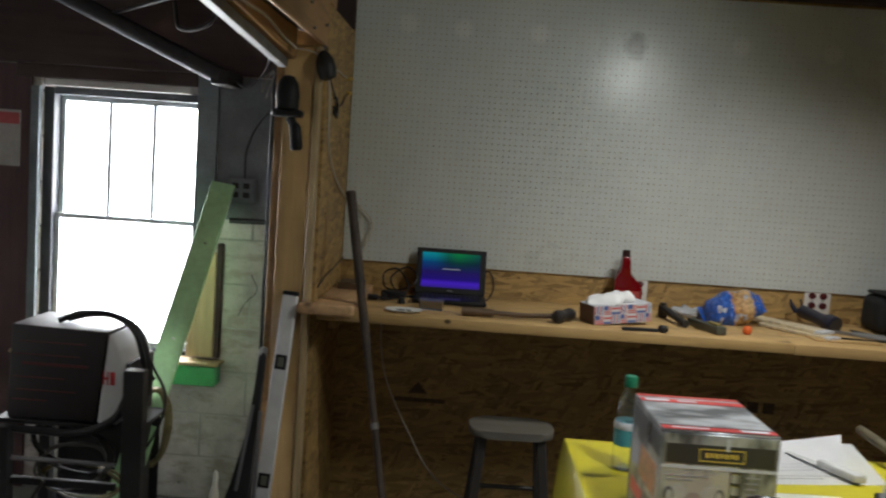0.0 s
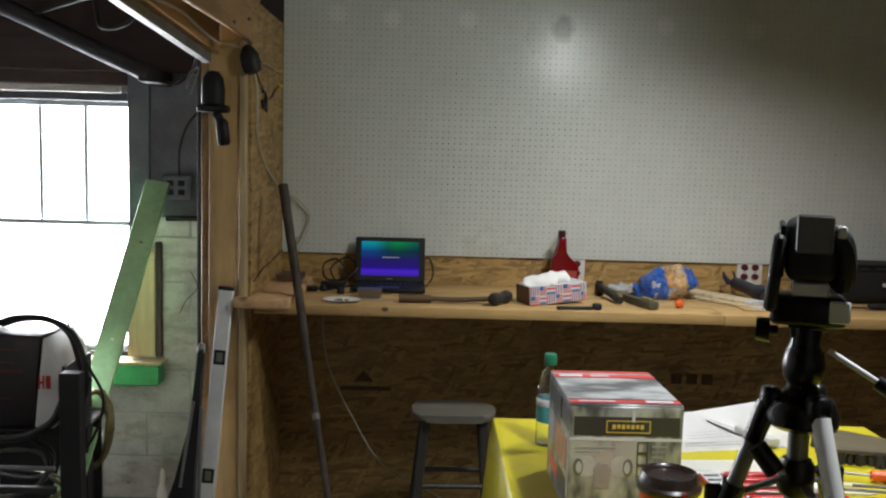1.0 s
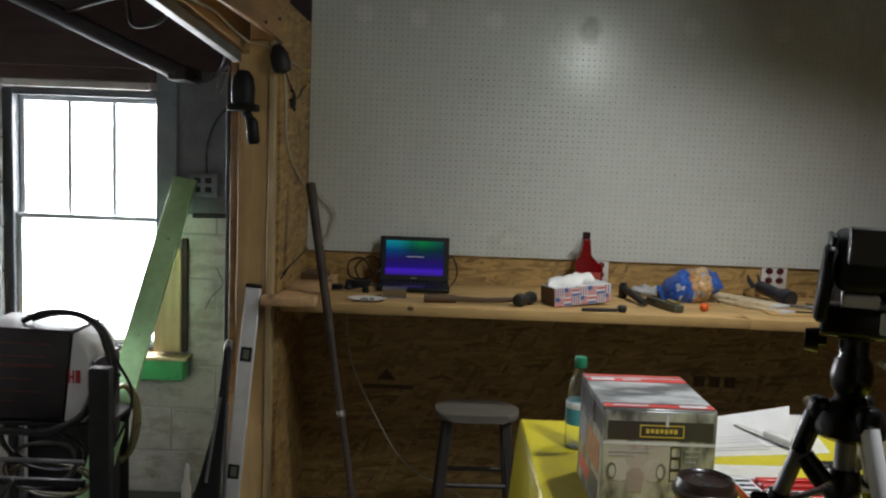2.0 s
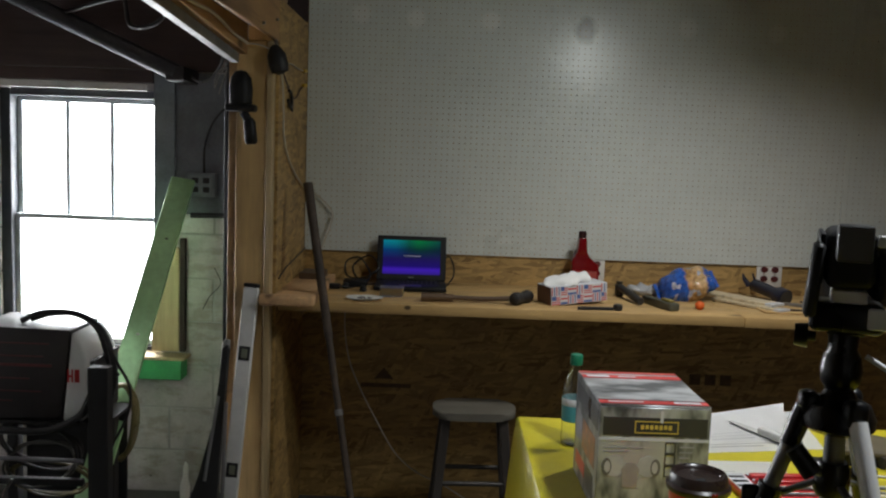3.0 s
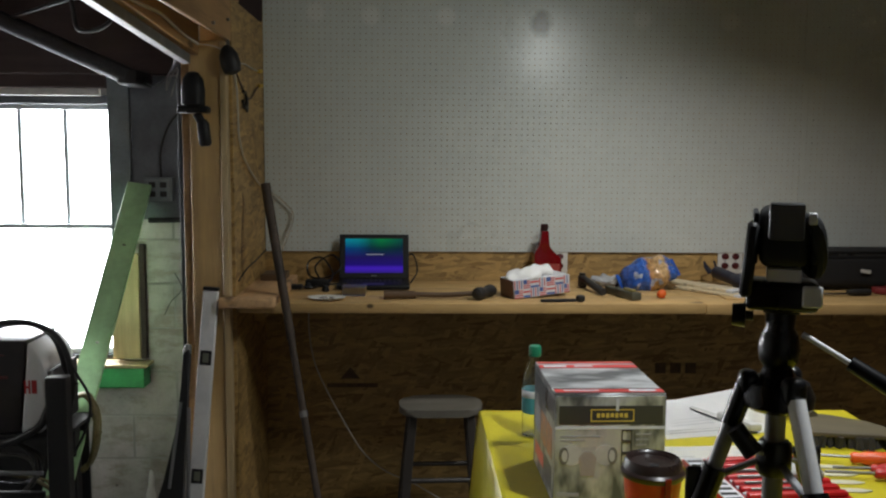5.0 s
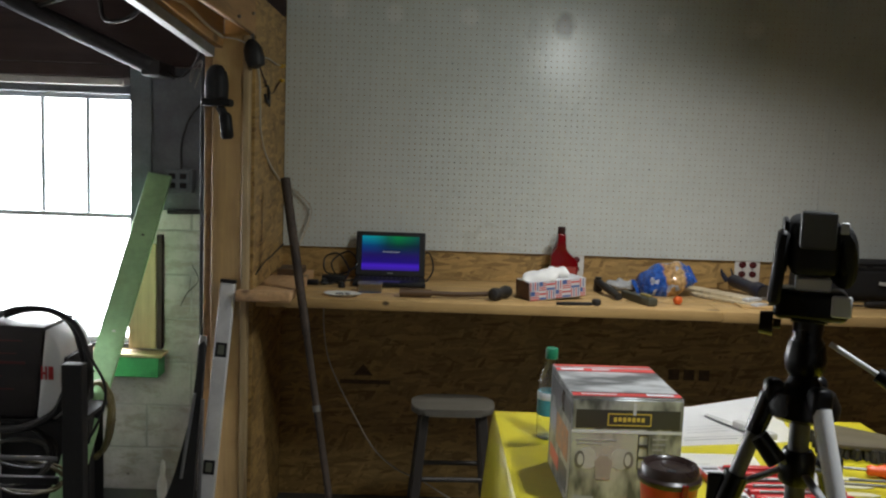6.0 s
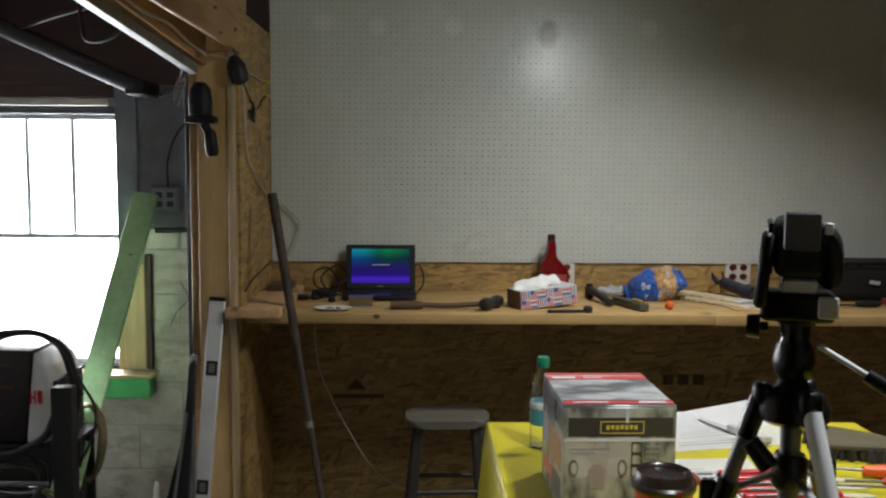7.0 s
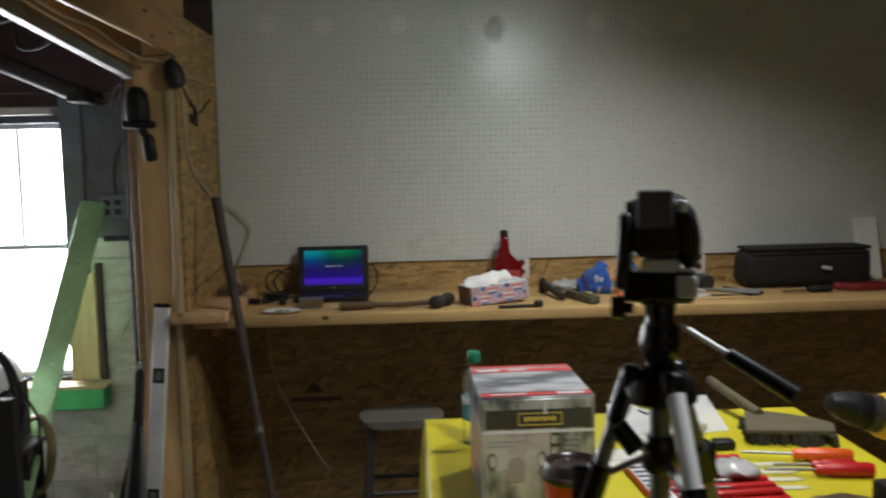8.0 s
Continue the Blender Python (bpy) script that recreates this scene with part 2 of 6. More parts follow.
TRIPOD_BLACK = mat("glossy black casting", (0.006, 0.006, 0.007), 0.3, var=0.2, fine=220, bump=0.04, spec=0.4)
BLACK_MATT = mat("black matt", (0.014, 0.014, 0.015), 0.75, var=0.35, fine=150, bump=0.2)
RUBBER = mat("black rubber", (0.020, 0.018, 0.017), 0.6, var=0.3)
GREY_PL = mat("grey plastic", (0.20, 0.20, 0.195), 0.5, var=0.12)
LIGHT_PL = mat("pale grey plastic", (0.55, 0.55, 0.53), 0.45, var=0.08)
ALU = mat("brushed aluminium", (0.70, 0.70, 0.70), 0.42, 0.1, var=0.1, stretch=(1, 1, 0.05), fine=160, bump=0.05)
ALU_DULL = mat("dull grey tube", (0.18, 0.18, 0.19), 0.5, 0.3, var=0.12)
PIPE = mat("dull grey pipe paint", (0.048, 0.048, 0.053), 0.75, var=0.25, scale=12, spec=0.25)
STEEL = mat("worn steel", (0.32, 0.31, 0.30), 0.42, 0.9, var=0.3)
DARK_STEEL = mat("dark tool steel", (0.07, 0.062, 0.055), 0.5, 0.7, var=0.4, scale=12)
RUSTY = mat("dark rusty pipe", (0.075, 0.055, 0.042), 0.7, 0.3, var=0.45, scale=14, bump=0.4)
OLD_WHITE = mat("dirty flaking white paint", (0.19, 0.186, 0.182), 0.65, var=0.3, scale=14)
WHITE_PAINT = mat("old white paint", (0.55, 0.55, 0.53), 0.6, var=0.16, scale=9)
LEVEL_PAINT = mat("level white finish", (0.72, 0.725, 0.73), 0.4, 0.1, var=0.1, scale=10)
# sash colour raised to pale to carry the bloom of the bright panes
SASH = mat("grey blue sash paint with bloom", (0.62, 0.67, 0.70), 0.6, var=0.25, scale=9)
CASING = mat("grey blue casing paint", (0.16, 0.19, 0.205), 0.65, var=0.3, scale=6)
FRAME_DARK = mat("dark frame paint", (0.045, 0.050, 0.058), 0.6, var=0.3, scale=9)
GREEN = mat("pale green paint", (0.33, 0.56, 0.29), 0.55, var=0.22, scale=7, fine=40)
GREEN_DK = mat("bright green paint", (0.06, 0.36, 0.13), 0.5, var=0.22, scale=8)
TAN_PLY = pine("raw casing wood", (0.50, 0.38, 0.22), 2, 0.6)
WHITE_CARD = mat("white plastic", (0.72, 0.71, 0.68), 0.4, var=0.05)
MAROON = mat("maroon receptacle", (0.10, 0.015, 0.018), 0.4, var=0.2)
RED = mat("red plastic", (0.44, 0.013, 0.014), 0.35, var=0.18)
RED_DK = mat("dark red translucent plastic", (0.17, 0.004, 0.007), 0.14, var=0.2, bump=0.02)
RED_PRINT = mat("red print", (0.55, 0.05, 0.045), 0.4, var=0.12)
BLUE_PRINT = mat("blue print", (0.08, 0.14, 0.36), 0.5, var=0.15)
WHITE_PRINT = mat("pale print", (0.62, 0.63, 0.66), 0.5, var=0.1)
BROWN_PRINT = mat("brown print", (0.16, 0.07, 0.045), 0.5, var=0.3)
ORANGE = mat("orange foam", (0.75, 0.13, 0.015), 0.6, var=0.12)
YELLOW = mat("yellow table cover", (0.51, 0.44, 0.014), 0.42, var=0.14, scale=4, fine=45, bump=0.12)
YELLOW_PL = mat("yellow tool plastic", (0.68, 0.42, 0.015), 0.4, var=0.1)
PAPER = mat("white paper", (0.87, 0.87, 0.86), 0.7, var=0.04, scale=8)
INK = mat("grey ink", (0.32, 0.32, 0.34), 0.7, var=0.1)
TISSUE = mat("white tissue", (0.85, 0.85, 0.84), 0.85, var=0.04)
BRASS = mat("brass", (0.45, 0.33, 0.13), 0.4, 0.9, var=0.2)
CORD_W = mat("off-white cord", (0.55, 0.51, 0.43), 0.5, var=0.1)
CORD_B = mat("black cord", (0.009, 0.009, 0.010), 0.42, var=0.2, spec=0.45)
CORD_Y = mat("dirty yellow hose", (0.13, 0.11, 0.040), 0.45, var=0.35, scale=14)
CORD_G = mat("grey hose", (0.085, 0.082, 0.072), 0.4, var=0.3)
NAVY = mat("dark blue plastic", (0.011, 0.012, 0.028), 0.35, var=0.2)
CANVAS = mat("black woven fabric", (0.011, 0.011, 0.012), 0.8, var=0.3, fine=300, bump=0.5)
BRISTLE = mat("dark bristles", (0.03, 0.027, 0.022), 0.85, var=0.5, fine=300, bump=0.9)
BRUSH_TOP = pine("dirty brush block", (0.105, 0.086, 0.046), 0, 0.7, False)
LATH = pine("pale lath wood", (0.72, 0.61, 0.41), 2, 0.5, False)
BLADE = mat("pale worn metal", (0.60, 0.57, 0.42), 0.45, 0.1, var=0.15)
LEATHER = mat("brown leather", (0.14, 0.085, 0.045), 0.6, var=0.3, scale=20, bump=0.4)
GOLD = mat("gold print", (0.62, 0.46, 0.08), 0.35, var=0.05)
SMOKE = mat("dark grey print", (0.035, 0.035, 0.036), 0.32, var=0.12)
STAMP = mat("ink stamp", (0.12, 0.075, 0.038), 0.7, var=0.4, scale=40)
SCREEN = screen_light()
GLASS, PET, FOIL = clear("window glass"), clear("clear drink bottle", (0.97, 0.99, 0.99), 0.03, 1.4), bag_foil()
LABEL_TEAL = mat("teal label", (0.06, 0.27, 0.31), 0.4, var=0.2)
CAP_GREEN = mat("green cap", (0.010, 0.17, 0.085), 0.4, var=0.1)
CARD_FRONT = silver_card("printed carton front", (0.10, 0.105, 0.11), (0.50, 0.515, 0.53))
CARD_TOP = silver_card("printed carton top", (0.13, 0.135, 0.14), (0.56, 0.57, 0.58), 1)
# side print, toned down to carry the shade on the carton's flanks
CARD_SIDE_SHADED = silver_card("printed carton side with shade", (0.07, 0.07, 0.075), (0.34, 0.335, 0.32), 1)
SKYGLOW = glow("overcast daylight", (0.93, 0.97, 1.0), 5.0)


# ---- building tools ----
def link_mesh(name, bm, material, angle=38):
    me = bpy.data.meshes.new(name)
    bmesh.ops.recalc_face_normals(bm, faces=bm.faces)
    bm.to_mesh(me)
    bm.free()
    me.shade_smooth()
    me.set_sharp_from_angle(angle=radians(angle))
    me.materials.append(material)
    return new(name, me)


def part(name, bm, material, parent, label=""):
    ob = link_mesh(name, bm, material)
    ob.parent = parent
    return tagged(ob, label)


def solid(name, bm, material, label, category, group="", kind=""):
    return tagged(link_mesh(name, bm, material), label, category, group, kind)


def thing(name, label, category, at=(0, 0, 0), rz=0.0, group="", kind="", rx=0.0, ry=0.0):
    ob = new(name)
    ob.empty_display_size = 0.05
    ob.matrix_world = pose(*at, rx, ry, rz)
    return tagged(ob, label, category, group, kind)


def box(x0, x1, y0, y1, z0, z1, bev=0.0, bm=None, seg=1, m=None):
    bm = bm or bmesh.new()
    t = Matrix.Translation(((x0 + x1) / 2, (y0 + y1) / 2, (z0 + z1) / 2)) @ Matrix.Diagonal((abs(x1 - x0), abs(y1 - y0), abs(z1 - z0), 1))
    vs = bmesh.ops.create_cube(bm, size=1, matrix=(m or Matrix()) @ t)["verts"]
    if bev:
        es = list({e for v in vs for e in v.link_edges})
        bmesh.ops.bevel(bm, geom=es, offset=bev, segments=seg, affect="EDGES", profile=0.5)
    return bm


def rod(p, q, r0, r1=None, n=14, bm=None):
    bm = bm or bmesh.new()
    p, q = Vector(p), Vector(q)
    d = q - p
    m = Matrix.Translation((p + q) / 2) @ d.to_track_quat("Z", "Y").to_matrix().to_4x4()
    bmesh.ops.create_cone(bm, cap_ends=True, segments=n, radius1=r0, radius2=r0 if r1 is None else r1, depth=d.length, matrix=m)
    return bm


def lathe(rows, n=24, at=(0, 0, 0), bm=None, m=None):
    """A turned body from rows of radius and height."""
    bm = bm or bmesh.new()
    m = (m or Matrix()) if m else Matrix.Translation(at)
    rings = []
    for r, z in rows:
        rings.append([bm.verts.new(m @ Vector((r * math.cos(2 * math.pi * i / n), r * math.sin(2 * math.pi * i / n), z))) for i in range(n)])
    for a, b in zip(rings, rings[1:]):
        for i in range(n):
            bm.faces.new((a[i], a[(i + 1) % n], b[(i + 1) % n], b[i]))
    bm.faces.new(rings[0][::-1])
    bm.faces.new(rings[-1])
    return bm


def tube_line(points, r, n=8, steps=6, bm=None):
    """A round cord through points, smoothed."""
    bm = bm or bmesh.new()
    p = [Vector(q) for q in points]
    p = [2 * p[0] - p[1]] + p + [2 * p[-1] - p[-2]]
    line = []
    for a, b, c, d in zip(p, p[1:], p[2:], p[3:]):
        for k in range(steps):
            t = k / steps
            line.append(0.5 * (2 * b + (c - a) * t + (2 * a - 5 * b + 4 * c - d) * t * t + (3 * b - a - 3 * c + d) * t ** 3))
    line.append(p[-2])
    rings, up = [], Vector((0.3, 0.2, 1)).normalized()
    for i, q in enumerate(line):
        d = (line[min(i + 1, len(line) - 1)] - line[max(i - 1, 0)]).normalized()
        s = d.cross(up)
        if s.length < 0.05:
            s = d.cross(Vector((1, 0, 0)))
        s.normalize()
        w = s.cross(d)
        rings.append([bm.verts.new(q + r * (s * math.cos(2 * math.pi * j / n) + w * math.sin(2 * math.pi * j / n))) for j in range(n)])
    for a, b in zip(rings, rings[1:]):
        for j in range(n):
            bm.faces.new((a[j], a[(j + 1) % n], b[(j + 1) % n], b[j]))
    bm.faces.new(rings[0][::-1])
    bm.faces.new(rings[-1])
    return bm


def prism(outline, way, bev=0.0, bm=None, seg=2):
    """A flat outline pushed along a way, with rounded edges."""
    bm = bm or bmesh.new()
    way = Vector(way)
    a = [bm.verts.new(Vector(q)) for q in outline]
    b = [bm.verts.new(Vector(q) + way) for q in outline]
    k = len(a)
    fs = [bm.faces.new(a[::-1]), bm.faces.new(b)]
    for i in range(k):
        fs.append(bm.faces.new((a[i], a[(i + 1) % k], b[(i + 1) % k], b[i])))
    if bev:
        bmesh.ops.bevel(bm, geom=list({e for f in fs for e in f.edges}), offset=bev, segments=seg, affect="EDGES", profile=0.5)
    return bm


def plank(p, q, width, thick, side, bev=0.002):
    """A board from p to q, its width along side."""
    p, q, s = Vector(p), Vector(q), Vector(side)
    d = (q - p).normalized()
    s = (s - d * s.dot(d)).normalized()
    u = s.cross(d)
    m = Matrix((s, u, d)).transposed().to_4x4()
    m.translation = p
    return box(-width / 2, width / 2, -thick / 2, thick / 2, 0, (q - p).length, bev, m=m)


def wrinkle(bm, amount, scale, seed=0):
    bm.normal_update()
    for v in bm.verts:
        v.co += v.normal * amount * noise.noise(v.co * scale + Vector((seed, seed * 1.7, 0)))
    return bm


# ---- structure ----
def structure(name, bm, material, label, category):
    return solid(name, bm, material, label, category, kind="structure")


structure("floor", box(-2.5, 3.7, -5.7, 0.25, FLOOR - 0.1, FLOOR), FLOORM, "worn grey concrete workshop floor", "floor")
structure("wall_back", box(-0.17, 3.5, 0.012, 0.12, FLOOR, 2.62), OSB, "strand board wall behind the workbench", "wall")
structure("wall_right", box(3.5, 3.6, -5.6, 0.12, FLOOR, 2.62), OSB, "strand board side wall of the workshop", "wall")
structure("wall_front", box(-2.4, 3.6, -5.7, -5.6, FLOOR, 2.62), PLASTER, "plain pale unseen wall closing the workshop", "wall")
structure("wall_far_left", box(-2.5, -2.4, -5.7, 0.2, FLOOR, 2.62), PLASTER, "plain pale unseen side wall of the window room", "wall")
structure("wall_partition", box(-0.13, -0.0125, -5.6, -3.3, FLOOR, 2.62), OSB, "strand board partition beside the wide opening", "wall")
ceiling = bmesh.new()
for k in range(40):
    box(-2.5, 3.7, -5.7 + 0.15 * k, -5.7 + 0.15 * k + 0.146, 2.62, 2.65, 0.002, ceiling)
structure("ceiling", ceiling, CEIL, "dark unpainted board ceiling", "ceiling")
structure("ceiling_deck", box(-2.5, 3.7, -5.7, 0.3, 2.652, 2.70), CEIL, "dark deck closing the ceiling", "ceiling")
joists = structure("ceiling_joists", box(-2.4, 3.5, -0.50, -0.46, 2.48, 2.62, 0.003), CEIL, "dark ceiling joist", "joist")
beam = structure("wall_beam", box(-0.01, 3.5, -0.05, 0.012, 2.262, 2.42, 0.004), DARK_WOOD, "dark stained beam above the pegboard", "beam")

# side wall between bench and opening: strand board over studs
side = thing("wall_side", "short strand board wall at the end of the workbench", "wall", kind="structure")
part("sheathing", box(-0.0125, 0.0, -0.648, 0.0115, FLOOR, 2.02, 0.001), OSB, side)
part("stud", box(-0.125, -0.0128, -0.60, -0.562, FLOOR, 2.0, 0.002), PINE_Z, side)
part("stud", box(-0.125, -0.0128, -0.06, -0.022, FLOOR, 2.0, 0.002), PINE_Z, side)
part("outer_sheet", box(-0.140, -0.1255, -0.600, 0.0, FLOOR, 2.0, 0.001), BLOCK, side)
part("top_plate", box(-0.14, -0.013, -0.60, 0.0, 2.0005, 2.02, 0.001), PINE_Y, side)

jamb = thing("door_jamb", "sawn pine jamb post of the wide opening", "door jamb", kind="structure")
part("post", box(-0.146, -0.036, -0.690, -0.650, FLOOR, 1.86, 0.003), PINE_Z, jamb)
part("edge_strip", box(-0.0355, -0.012, -0.697, -0.6485, FLOOR, 1.858, 0.003), TRIM_PALE, jamb, "pale planed edge strip")
part("outer_board", box(-0.176, -0.1465, -0.680, -0.60, FLOOR, 1.80, 0.003), HEADER, jamb)

header_beam = thing("header", "brown lumber header over the wide opening", "header", kind="structure")
part("inner_board", box(-0.016, 0.0, -3.3, -0.650, 1.862, 2.16, 0.004), HEADER, header_beam)
part("inner_board", box(-0.042, 0.0, -0.6495, -0.50, 2.022, 2.16, 0.004), HEADER, header_beam)
# the recess's shade is put into this piece's dark colour
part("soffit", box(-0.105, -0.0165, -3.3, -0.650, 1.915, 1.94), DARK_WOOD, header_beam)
# added sheet: keeps the ceiling lamp's light out of the window room
part("cripple_board", box(-0.10, -0.06, -3.3, 0.0, 2.162, 2.62, 0.002), DARK_WOOD, header_beam, "dark boards added above the header to block lamp light")
lean = pose(0, -0.70, 1.789, -3.7)
part("outer_board", box(-0.140, -0.1055, -2.6, 0.0, 0.018, 0.20, 0.004, m=lean), HEADER, header_beam)
part("white_strip", box(-0.158, -0.128, -2.6, -0.03, -0.018, 0.0175, 0.002, m=lean), OLD_WHITE, header_beam, "strip with old white paint")

solid("header_cable", tube_line([(-0.098, -0.74, 1.842), (-0.098, -0.95, 1.852), (-0.097, -1.20, 1.876), (-0.098, -1.45, 1.872), (-0.097, -1.75, 1.892), (-0.097, -2.2, 1.900), (-0.097, -3.2, 1.905)], 0.0055), CORD_W, "off-white cable stapled along the header", "cable")

PANEL = mat("dark grey blue panel paint", (0.13, 0.145, 0.16), 0.7, var=0.3, scale=5)
# painted block wall of the window room, with the window's opening
WX0, WX1, WZ0, WZ1 = -1.365, -0.640, 0.535, 1.70
wall = thing("wall_window", "painted concrete block wall with a window", "wall", kind="structure")
mort = bmesh.new()
box(-2.4, WX0 - 0.01, 0.004, 0.19, FLOOR, 2.62, bm=mort)
box(WX1 + 0.01, -0.17, 0.002, 0.19, FLOOR, 2.62, bm=mort)
box(WX0 - 0.01, WX1 + 0.01, 0.002, 0.19, FLOOR, WZ0 - 0.01, bm=mort)
box(WX0 - 0.01, WX1 + 0.01, 0.004, 0.19, WZ1 + 0.01, 2.62, bm=mort)
part("mortar", mort, MORTAR, wall)
for row in range(14):
    z0 = FLOOR + 0.2 * row
    x = -2.4 - (0.2 if row % 2 else 0)
    while x < -0.17:
        a, b = max(x, -2.4), min(x + 0.394, -0.17)
        x += 0.4
        spans = [(a, b)]
        if z0 + 0.19 > WZ0 and z0 < WZ1:
            spans = [(a, min(b, WX0)), (max(a, WX1), b)]
        for s, e in spans:
            if e - s > 0.02:
                part("concrete_block", box(s, e, 0.0, 0.185, z0 + 0.002, min(z0 + 0.198, 2.62), 0.004), BLOCK, wall)

window = thing("window_1", "old grey-blue sash window, bright with overcast daylight", "window", kind="structure")
fr = bmesh.new()
for a in ((WX0 - 0.009, WX0 + 0.045, WZ0, WZ1), (WX1 - 0.028, WX1 + 0.009, WZ0, WZ1), (WX0 + 0.0455, WX1 - 0.0285, WZ1 - 0.03, WZ1 + 0.009), (WX0 + 0.0455, WX1 - 0.0285, WZ0, WZ0 + 0.02)):
    box(a[0], a[1], 0.02, 0.15, a[2], a[3], 0.003, fr)
part("window_frame", fr, FRAME_DARK, window)
SX0, SX1 = WX0 + 0.046, WX1 - 0.029
for name, z0, z1, y0, lights in (("upper_sash", 1.118, WZ1 - 0.031, 0.085, 3), ("lower_sash", WZ0 + 0.021, 1.142, 0.050, 1)):
    bm = bmesh.new()
    box(SX0, SX0 + 0.022, y0, y0 + 0.03, z0, z1, 0.002, bm)
    box(SX1 - 0.022, SX1, y0, y0 + 0.03, z0, z1, 0.002, bm)
    box(SX0 + 0.0225, SX1 - 0.0225, y0, y0 + 0.03, z0, z0 + 0.022, 0.002, bm)
    box(SX0 + 0.0225, SX1 - 0.0225, y0, y0 + 0.03, z1 - 0.022, z1, 0.002, bm)
    sash = part(name, bm, SASH, window)
    gap = (SX1 - SX0 - 0.045) / lights
    for k in range(1, lights):
        part("muntin", box(SX0 + 0.0225 + gap * k - 0.0095, SX0 + 0.0225 + gap * k + 0.0095, y0 + 0.002, y0 + 0.026, z0 + 0.0225, z1 - 0.0225, 0.002), SASH, sash)
    for k in range(lights):
        e = 0.010
        pane = part("pane", box(SX0 + 0.0225 + gap * k + e, SX0 + 0.0225 + gap * (k + 1) - e, y0 + 0.012, y0 + 0.015, z0 + 0.023, z1 - 0.023), GLASS, sash)
        pane.visible_shadow = False
part("lintel_board", box(-1.345, -0.70, -0.02, -0.0005, 1.703, 1.735, 0.003), WHITE_PAINT, window, "flaking white head board")
part("casing", box(-0.668, -0.575, -0.022, -0.0005, 0.545, 1.79, 0.003), CASING, window, "grey-blue painted side casing")
part("casing", box(-1.405, -1.3655, -0.026, -0.0005, 0.545, 1.70, 0.003), CASING, window, "grey-blue painted side casing")
part("raw_casing", box(-0.672, -0.550, -0.036, -0.0225, 0.548, 1.02, 0.003), TAN_PLY, window, "raw tan board patching the casing")
part("window_sill", box(-1.44, -0.505, -0.10, 0.0495, 0.520, 0.5345, 0.003), TAN_PLY, window, "bare wooden sill edge")
part("apron", box(-1.42, -0.520, -0.095, -0.001, 0.430, 0.5195, 0.004), GREEN_DK, window, "bright green painted apron board")
# dark strip drawn where only a shaded gap shows
part("dark_gap", box(-0.5495, -0.525, -0.030, -0.0005, 0.545, 1.06, 0.003), DARK_WOOD, window, "dark strip standing in for the shaded gap beside the casing")

structure("lintel_lower_board", box(-1.47, -0.67, -0.030, -0.0005, 1.737, 1.793, 0.003), DARK_WOOD, "dark weathered board over the window head", "board")
structure("lintel_wall_board", box(-2.4, -0.30, -0.035, -0.0005, 1.795, 2.25, 0.003), DARK_WOOD, "dark weathered boards above the window", "board")
structure("wall_panel", box(-0.574, -0.177, -0.010, -0.0005, 1.168, 1.79, 0.002), PANEL, "dark grey-blue painted panel beside the window", "panel")
structure("side_boards", box(-2.4, -1.407, -0.018, -0.0005, FLOOR, 1.79, 0.002), MAROON_WOOD, "dark maroon boards beside the window", "board")
sign = thing("wall_sign", "faded paper sign with a red heading on the boards", "sign", (-1.505, -0.0182, 1.465))
part("sheet", box(-0.055, 0.055, -0.0022, 0, -0.125, 0.122), mat("grey sign card", (0.30, 0.29, 0.28), 0.7, var=0.2), sign)
part("heading", box(-0.050, 0.050, -0.0032, -0.0024, 0.060, 0.110), mat("faded red heading", (0.32, 0.05, 0.055), 0.6), sign, "red heading bar")
# no board here: dark sheet stands in for the unlit void
structure("upper_board", box(-0.172, -0.002, -0.020, 0.0115, 2.03, 2.60, 0.002), DARK_WOOD, "dark board standing in for the black void above the wall", "board")
structure("backdrop", box(-5.5, 3.5, 2.6, 2.62, -1.5, 4.5), SKYGLOW, "plain white overcast daylight outside the window", "backdrop")

